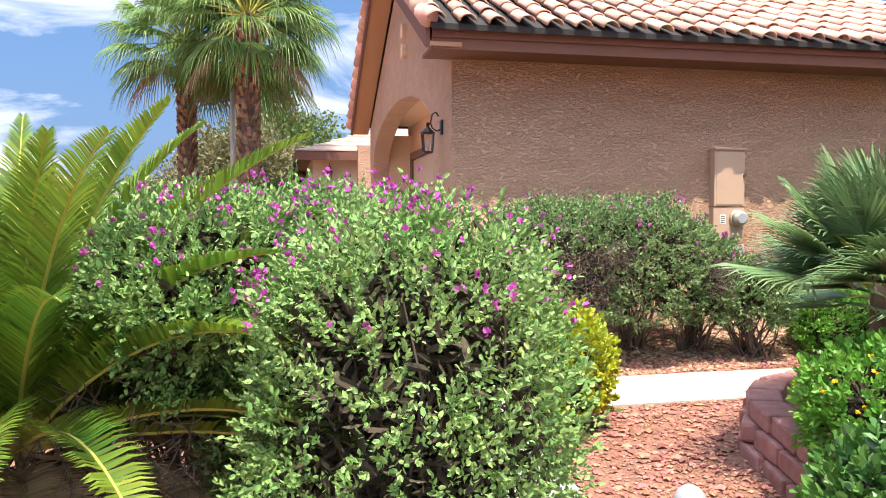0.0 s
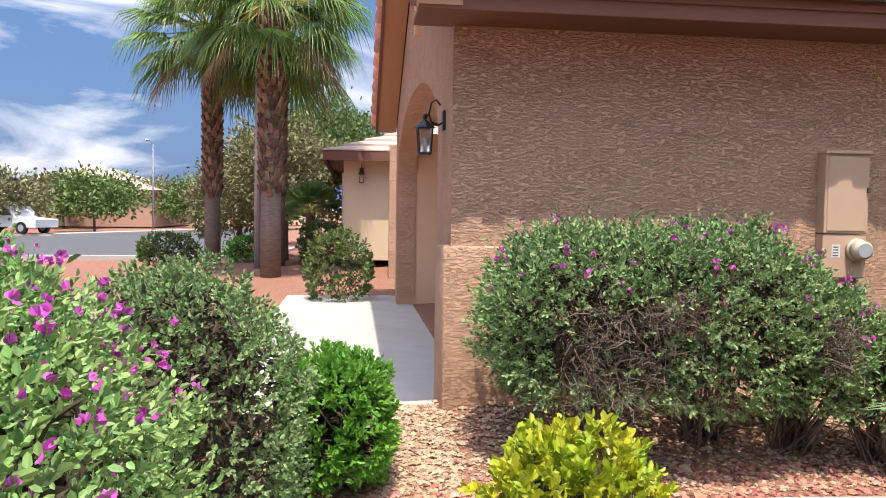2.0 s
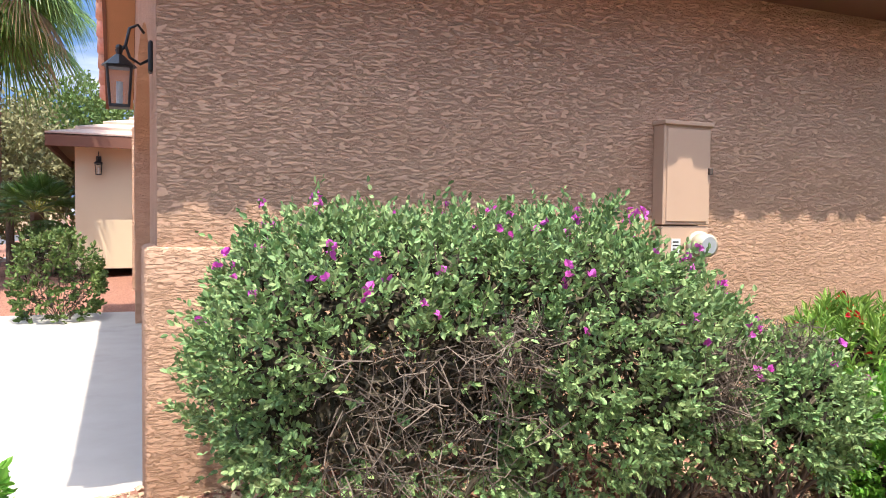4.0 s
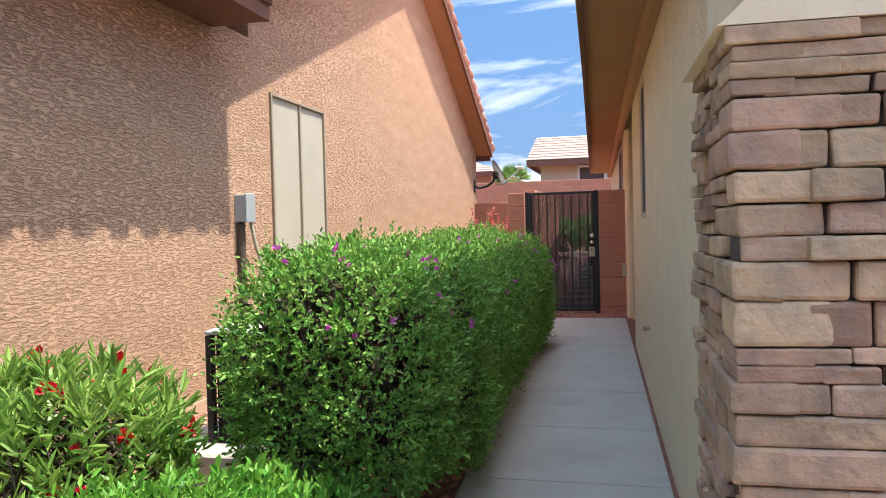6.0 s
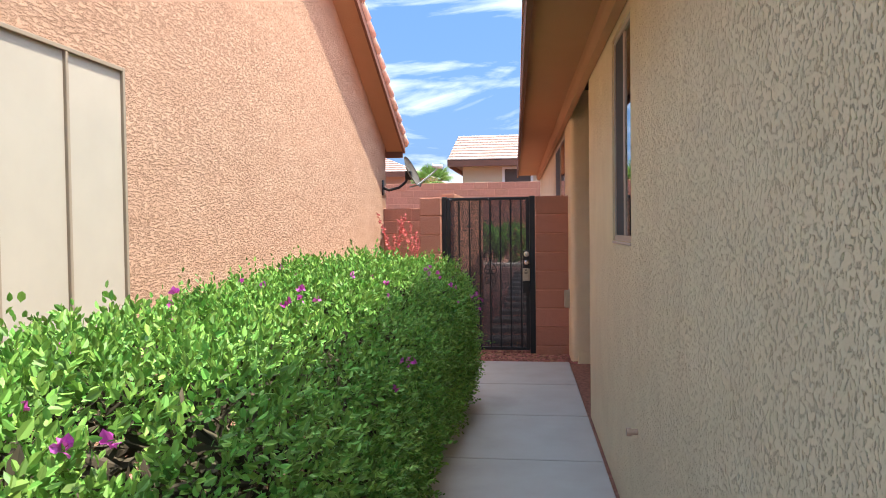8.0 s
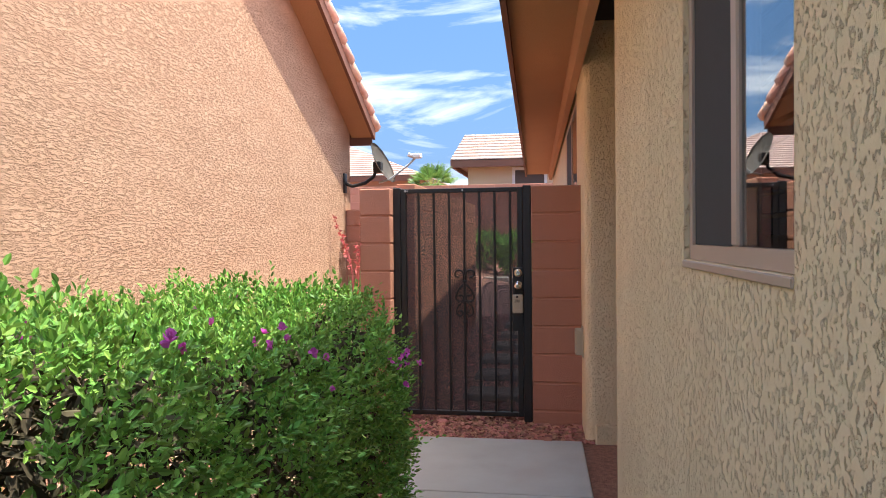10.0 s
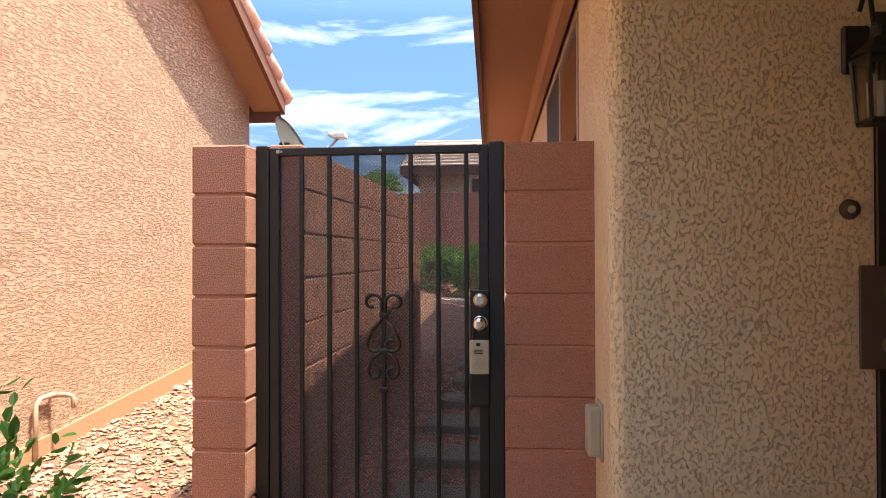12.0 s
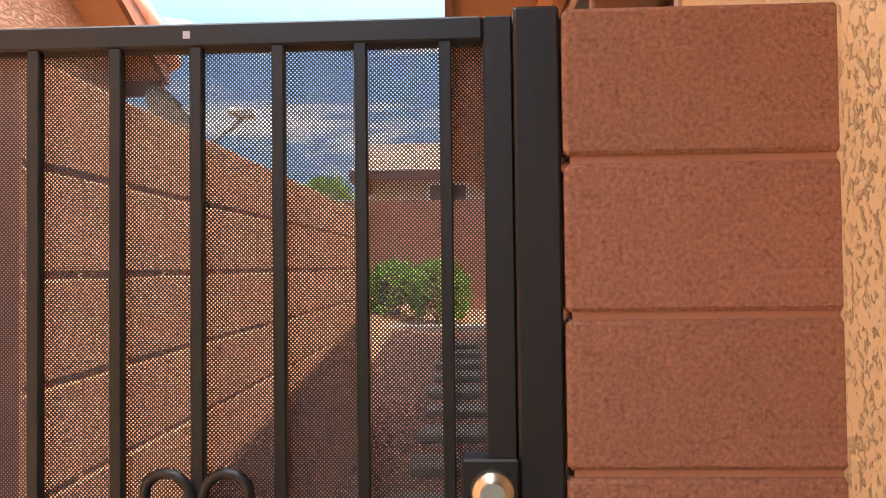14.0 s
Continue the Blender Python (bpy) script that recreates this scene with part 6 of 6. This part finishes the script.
def far_house(x0, x1, y0, y1, z0, eave, ridge, wall_mat, label, ridge_axis="x", windows=(), rows=9, gable=False):
    """A house seen from afar: walls, hipped roof in courses of tiles, windows."""
    h = tagged(new("house"), label, "house", "neighbouring houses")
    bm = bmesh.new()
    box(bm, x0, x1, y0, y1, z0, eave)
    part("wall", bm, wall_mat, h)
    o = 0.45
    a, b, c, d = x0 - o, x1 + o, y0 - o, y1 + o
    run = min(b - a, d - c) / 2
    bm = bmesh.new()
    # the slopes rise in steps, one step a course
    prev = None
    for k in range(rows):
        f0, f1 = k / rows, (k + 1.0) / rows
        ins0, ins1 = run * f0, run * f1
        za, zb = eave + (ridge - eave) * f0, eave + (ridge - eave) * f1
        ex0, ex1 = (0.0, 0.0) if gable else (ins0, ins1)
        lo = [(a + ex0, c + ins0, za), (b - ex0, c + ins0, za), (b - ex0, d - ins0, za), (a + ex0, d - ins0, za)]
        hi = [(a + ex1, c + ins1, zb), (b - ex1, c + ins1, zb), (b - ex1, d - ins1, zb), (a + ex1, d - ins1, zb)]
        lv, hv = [bm.verts.new((p[0], p[1], p[2] + 0.05)) for p in lo], [bm.verts.new(p) for p in hi]
        bv = prev or [bm.verts.new(p) for p in lo]
        prev = hv
        for i in range(4):
            j = (i + 1) % 4
            bm.faces.new((lv[i], lv[j], hv[j], hv[i]))
            bm.faces.new((bv[i], bv[j], lv[j], lv[i]))
    part("roof", bm, M_TILE_FAR, h)
    for s in ((a, b, c, c + 0.06), (a, b, d - 0.06, d), (a, a + 0.06, c + 0.06, d - 0.06), (b - 0.06, b, c + 0.06, d - 0.06)):
        bm = bmesh.new()
        box(bm, s[0], s[1], s[2], s[3], eave - 0.2, eave + 0.02)
        part("fascia", bm, M_TRIM, h)
    bm = bmesh.new()
    box(bm, a + 0.06, b - 0.06, c + 0.06, d - 0.06, eave - 0.06, eave - 0.02)
    part("soffit", bm, M_WALL_ROSE, h)
    for side, u0, u1, w0, w1 in windows:
        bm = bmesh.new()
        fr = bmesh.new()
        if side == "y0":
            box(bm, u0, u1, y0 - 0.02, y0 + 0.02, w0, w1)
            turn = Matrix.Translation((0, y0, 0)) @ Matrix.Rotation(radians(-90), 4, "Z")
            ring(fr, 0.005, 0.06, u0 - 0.05, u1 + 0.05, w0 - 0.05, w1 + 0.05, 0.08, turn)
        else:
            box(bm, x1 - 0.02, x1 + 0.02, u0, u1, w0, w1)
            ring(fr, x1 + 0.005, x1 + 0.06, u0 - 0.05, u1 + 0.05, w0 - 0.05, w1 + 0.05, 0.08)
        w = part("window", fr, M_WHITE, h)
        part("pane", bm, M_FRAME, w)
    return h


far_house(-0.1, 12.0, 16.4, 22.4, 0.3, 3.55, 4.75, M_WALL_TAN, "tan house with a pinkish tile roof behind the rear wall", windows=[("y0", 1.25, 2.15, 2.45, 3.3), ("y0", 4.0, 5.0, 2.45, 3.3)], rows=9, gable=True)
far_house(-13.0, -3.2, 24.0, 33.0, 0.3, 3.8, 5.8, M_WALL_ROSE, "single-storey house with a pale tile roof behind the wall", rows=18)
far_house(-24.0, -11.6, -13.0, -1.0, 0.2, 2.62, 4.9, M_WALL_TAN, "single-storey tan house next along the street", windows=[("x1", -9.6, -8.6, 1.0, 2.2), ("y0", -14.5, -13.2, 1.0, 2.2)], rows=14)
far_house(-78, -62, -44, -30, -0.3, 2.9, 5.4, M_WALL_ROSE, "rose-tan house with tile roof across the road", windows=[("x1", -42, -39.5, 0.9, 2.2), ("x1", -36, -33.5, 0.9, 2.2)], rows=12)
far_house(-92, -80, -30, -18, -0.3, 2.9, 5.2, M_WALL_TAN, "tan house with tile roof across the road", windows=[("x1", -27, -25, 0.9, 2.2)], rows=12)
far_house(-72, -58, -64, -50, -0.3, 2.9, 5.4, M_WALL_ROSE, "rose-tan house with tile roof across the road", windows=[("x1", -60, -57, 0.9, 2.2)], rows=12)
copy_thing(lamp_a, pose(-11.58, -12.6, 2.2, 0, 0, 0))


def street():
    bm = bmesh.new()
    z = gz(-40, -30) + 0.03
    vs = [bm.verts.new(p) for p in ((-20.5, -17.5, z), (-24.0, -16.0, z), (-58, -9, z), (-60, -22, z), (-40, -30, z), (-37, -70, z), (-24, -70, z), (-20, -24, z))]
    f = bm.faces.new(vs)
    bm.normal_update()
    if f.normal.z < 0:
        bmesh.ops.reverse_faces(bm, faces=[f])
    solid("road", bm, M_ASPHALT, "grey asphalt residential road with a bend", "road", kind="structure")
    bm = bmesh.new()
    for a, b in zip(vs_line := [(-20.0, -70), (-19.8, -24.0), (-20.2, -17.2), (-24.0, -15.7), (-58, -8.7)], vs_line[1:]):
        d = Vector((b[0] - a[0], b[1] - a[1], 0))
        box(bm, 0, d.length, -0.15, 0.15, z - 0.2, z + 0.13, Matrix.Translation((a[0], a[1], 0)) @ Matrix.Rotation(math.atan2(d.y, d.x), 4, "Z"))
    for a, b in zip(far_line := [(-60, -22.2), (-40.3, -30.2), (-37.3, -70)], far_line[1:]):
        d = Vector((b[0] - a[0], b[1] - a[1], 0))
        box(bm, 0, d.length, -0.15, 1.3, z - 0.2, z + 0.12, Matrix.Translation((a[0], a[1], 0)) @ Matrix.Rotation(math.atan2(d.y, d.x) + math.pi, 4, "Z") @ Matrix.Translation((-d.length, 0, 0)))
    solid("kerb", bm, M_CONC, "pale concrete kerb and pavement along the road", "kerb", kind="structure")
    for x, y, h, arm in ((-12.0, -14.95, 6.6, (-0.7, -0.7)), (-52, -27.5, 6.4, (1, 0))):
        s = tagged(new("street_lamp"), "grey steel street lamp with a curved arm", "street lamp", "street lamps")
        zz = gz(x, y)
        bm = bmesh.new()
        cyl(bm, (x, y, zz - 0.1), (x, y, zz + h), 0.075, 0.05, 12)
        part("pole", bm, M_STEEL, s, smooth=True)
        bm = bmesh.new()
        tube(bm, [(x, y, zz + h - 0.1), (x + 0.4 * arm[0], y + 0.4 * arm[1], zz + h + 0.12), (x + 1.3 * arm[0], y + 1.3 * arm[1], zz + h + 0.2)], 0.03, 6)
        part("arm", bm, M_STEEL, s)
        bm = bmesh.new()
        bmesh.ops.create_uvsphere(bm, u_segments=10, v_segments=6, radius=0.2, matrix=Matrix.Translation((x + 1.45 * arm[0], y + 1.45 * arm[1], zz + h + 0.2)) @ Matrix.Diagonal((1.3, 0.8, 0.4, 1)))
        part("head", bm, M_STEEL, s)
    # driveway apron and porch slab before the first house
    bm = bmesh.new()
    zz = gz(-3, -12.8) + 0.0
    box(bm, -8.2, -0.25, -13.95, -11.35, zz - 0.12, zz + 0.035, bevel=0.01)
    solid("porch_slab", bm, M_CONC, "pale concrete slab before the porch", "paving", kind="structure")
    # hills on the horizon, the haze of distance put into their blue-grey colour
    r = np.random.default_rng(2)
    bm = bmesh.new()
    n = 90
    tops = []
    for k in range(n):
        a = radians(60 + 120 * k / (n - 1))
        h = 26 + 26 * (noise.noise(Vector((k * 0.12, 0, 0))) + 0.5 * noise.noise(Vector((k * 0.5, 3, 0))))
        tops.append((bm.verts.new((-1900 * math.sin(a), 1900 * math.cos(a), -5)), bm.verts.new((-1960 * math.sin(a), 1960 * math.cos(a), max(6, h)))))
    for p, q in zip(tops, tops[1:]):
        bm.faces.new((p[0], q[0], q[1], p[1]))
    solid("backdrop", bm, M_HILL, "low hills on the horizon, blue-grey with painted distance haze", "hills", kind="structure")


street()


def pickup():
    """A white pickup parked across the road."""
    c = tagged(new("pickup_truck"), "white pickup truck parked across the road", "car")
    m = pose(-41.5, -33.0, gz(-41, -33) + 0.12, 0, 0, 70)
    bm = bmesh.new()
    prism(bm, [(-2.6, 0.4), (2.6, 0.4), (2.65, 0.85), (1.2, 1.0), (0.7, 1.6), (-0.6, 1.62), (-0.75, 1.05), (-2.65, 1.02)], "y", -0.9, 0.9, m)
    part("body", bm, M_WHITE, c)
    bm = bmesh.new()
    prism(bm, [(1.0, 1.08), (0.62, 1.52), (-0.5, 1.53), (-0.62, 1.08)], "y", -0.915, 0.915, m)
    part("side_window", bm, M_FRAME, c)
    for x in (-1.6, 1.65):
        for y in (-0.85, 0.85):
            bm = bmesh.new()
            cyl(bm, m @ Vector((x, y - 0.1, 0.36)), m @ Vector((x, y + 0.1, 0.36)), 0.36, 0.36, 18)
            w = part("wheel", bm, M_AC, c)
            bm = bmesh.new()
            cyl(bm, m @ Vector((x, y - 0.105, 0.36)), m @ Vector((x, y + 0.105, 0.36)), 0.2, 0.2, 14)
            part("rim", bm, M_STEEL, w)


pickup()


# ---- rear garden behind the gate ----
def stepping_stones():
    r = np.random.default_rng(8)
    for k in range(12):
        y = 0.75 + k * 0.72
        bm = bmesh.new()
        box(bm, -0.24, 0.24, -0.17, 0.17, -0.03, 0.03, bevel=0.012)
        bmesh.ops.transform(bm, matrix=pose(2.12 + r.normal(0, 0.02), y, gz(2.1, y) + 0.01, 0, 0, r.normal(0, 3)), verts=bm.verts)
        solid("stepping_stone", bm, M_STEP, "grey concrete stepping stone in dark gravel", "stepping stone", "stepping stones")
    bm = bmesh.new()
    box(bm, -1.0, 4.0, 10.2, 10.35, gz(2, 10) - 0.1, gz(2, 10) + 0.10, bevel=0.02)
    solid("kerb", bm, M_CONC, "pale concrete garden edging", "edging", kind="structure")


stepping_stones()
small_shrub(1.72, 11.3, 0.45, 0.95, M_LEAF_HEDGE, 211, "rounded green shrub in the rear garden")
small_shrub(0.95, 11.6, 0.5, 0.8, M_LEAF_HEDGE, 212, "rounded green shrub in the rear garden")


# ---- loose stone ----
def stones(name, label, material, r, xy, size, lift=0.0):
    """Crushed stones as one sheet of small faceted rocks lying on the land."""
    n = len(xy)
    base = np.array([[1, 0, 0], [-1, 0, 0], [0, 1, 0], [0, -1, 0], [0, 0, 1], [0, 0, -1], [0.6, 0.6, 0.55], [-0.6, 0.55, 0.6], [0.55, -0.6, 0.6], [-0.6, -0.6, 0.55]], float)
    tri = np.array([[0, 2, 6], [2, 4, 6], [4, 0, 6], [2, 1, 7], [1, 4, 7], [4, 2, 7], [3, 0, 8], [0, 4, 8], [4, 3, 8], [1, 3, 9], [3, 4, 9], [4, 1, 9], [2, 0, 5], [1, 2, 5], [3, 1, 5], [0, 3, 5]])
    s = size * r.lognormal(0, 0.35, n)
    p = base[None] * (1 + r.normal(0, 0.22, (n, 10, 3))) * (s[:, None, None] * np.array([1, 0.75, 0.5]))
    a = r.uniform(0, 6.283, n)
    c, q = np.cos(a)[:, None], np.sin(a)[:, None]
    x, y = p[..., 0] * c - p[..., 1] * q, p[..., 0] * q + p[..., 1] * c
    z = p[..., 2] + (ground_z(xy[:, 0], xy[:, 1]) - 0.02 + s * 0.22 + lift)[:, None]
    v = np.stack([x + xy[:, :1], y + xy[:, 1:2], z], -1).reshape(-1, 3)
    f = (tri[None] + 10 * np.arange(n)[:, None, None]).reshape(-1, 3)
    ob = arrays(name, v, f, material)
    tagged(ob, label, "gravel", kind="stuff")


def scatter():
    r = np.random.default_rng(99)

    def area(n, x0, x1, y0, y1):
        return np.stack([r.uniform(x0, x1, n), r.uniform(y0, y1, n)], -1)

    tan = np.concatenate([area(9000, 0.02, 1.55, -13.0, -7.6), area(4000, 0.02, 1.2, -7.6, -1.5), area(6500, 0.02, 1.2, -1.5, 3.6), area(3500, -0.2, 1.4, -13.6, -12.1)])
    stones("tan_gravel", "tan crushed stone mulch along the house wall", M_TAN_STONE, r, tan, 0.016)
    edge = area(5200, 1.35, 2.1, -9.0, 0.35)
    edge = edge[edge[:, 0] < wall_b_x(edge[:, 1]) - 1.14]
    gate_strip = area(2600, 1.4, 2.85, -0.42, 0.35)
    yard = area(9000, 2.44, 6.2, -12.9, -9.8)
    yard = yard[(yard[:, 1] > -12.22 - np.maximum(yard[:, 0] - 3.9, 0) * 0.30) & (yard[:, 0] > 2.45 + np.maximum(yard[:, 1] + 10.3, 0) * 0.55)]
    back = area(5200, 1.5, 2.75, 0.35, 5.5)
    front = area(2500, 1.2, 6.5, -14.9, -13.05)
    band = area(2600, 1.2, 1.65, -13.0, -8.0)
    stones("red_gravel", "red crushed stone mulch in the beds and paths", M_RED_STONE, r, np.concatenate([edge, gate_strip, yard, back, front, band]), 0.017)


scatter()
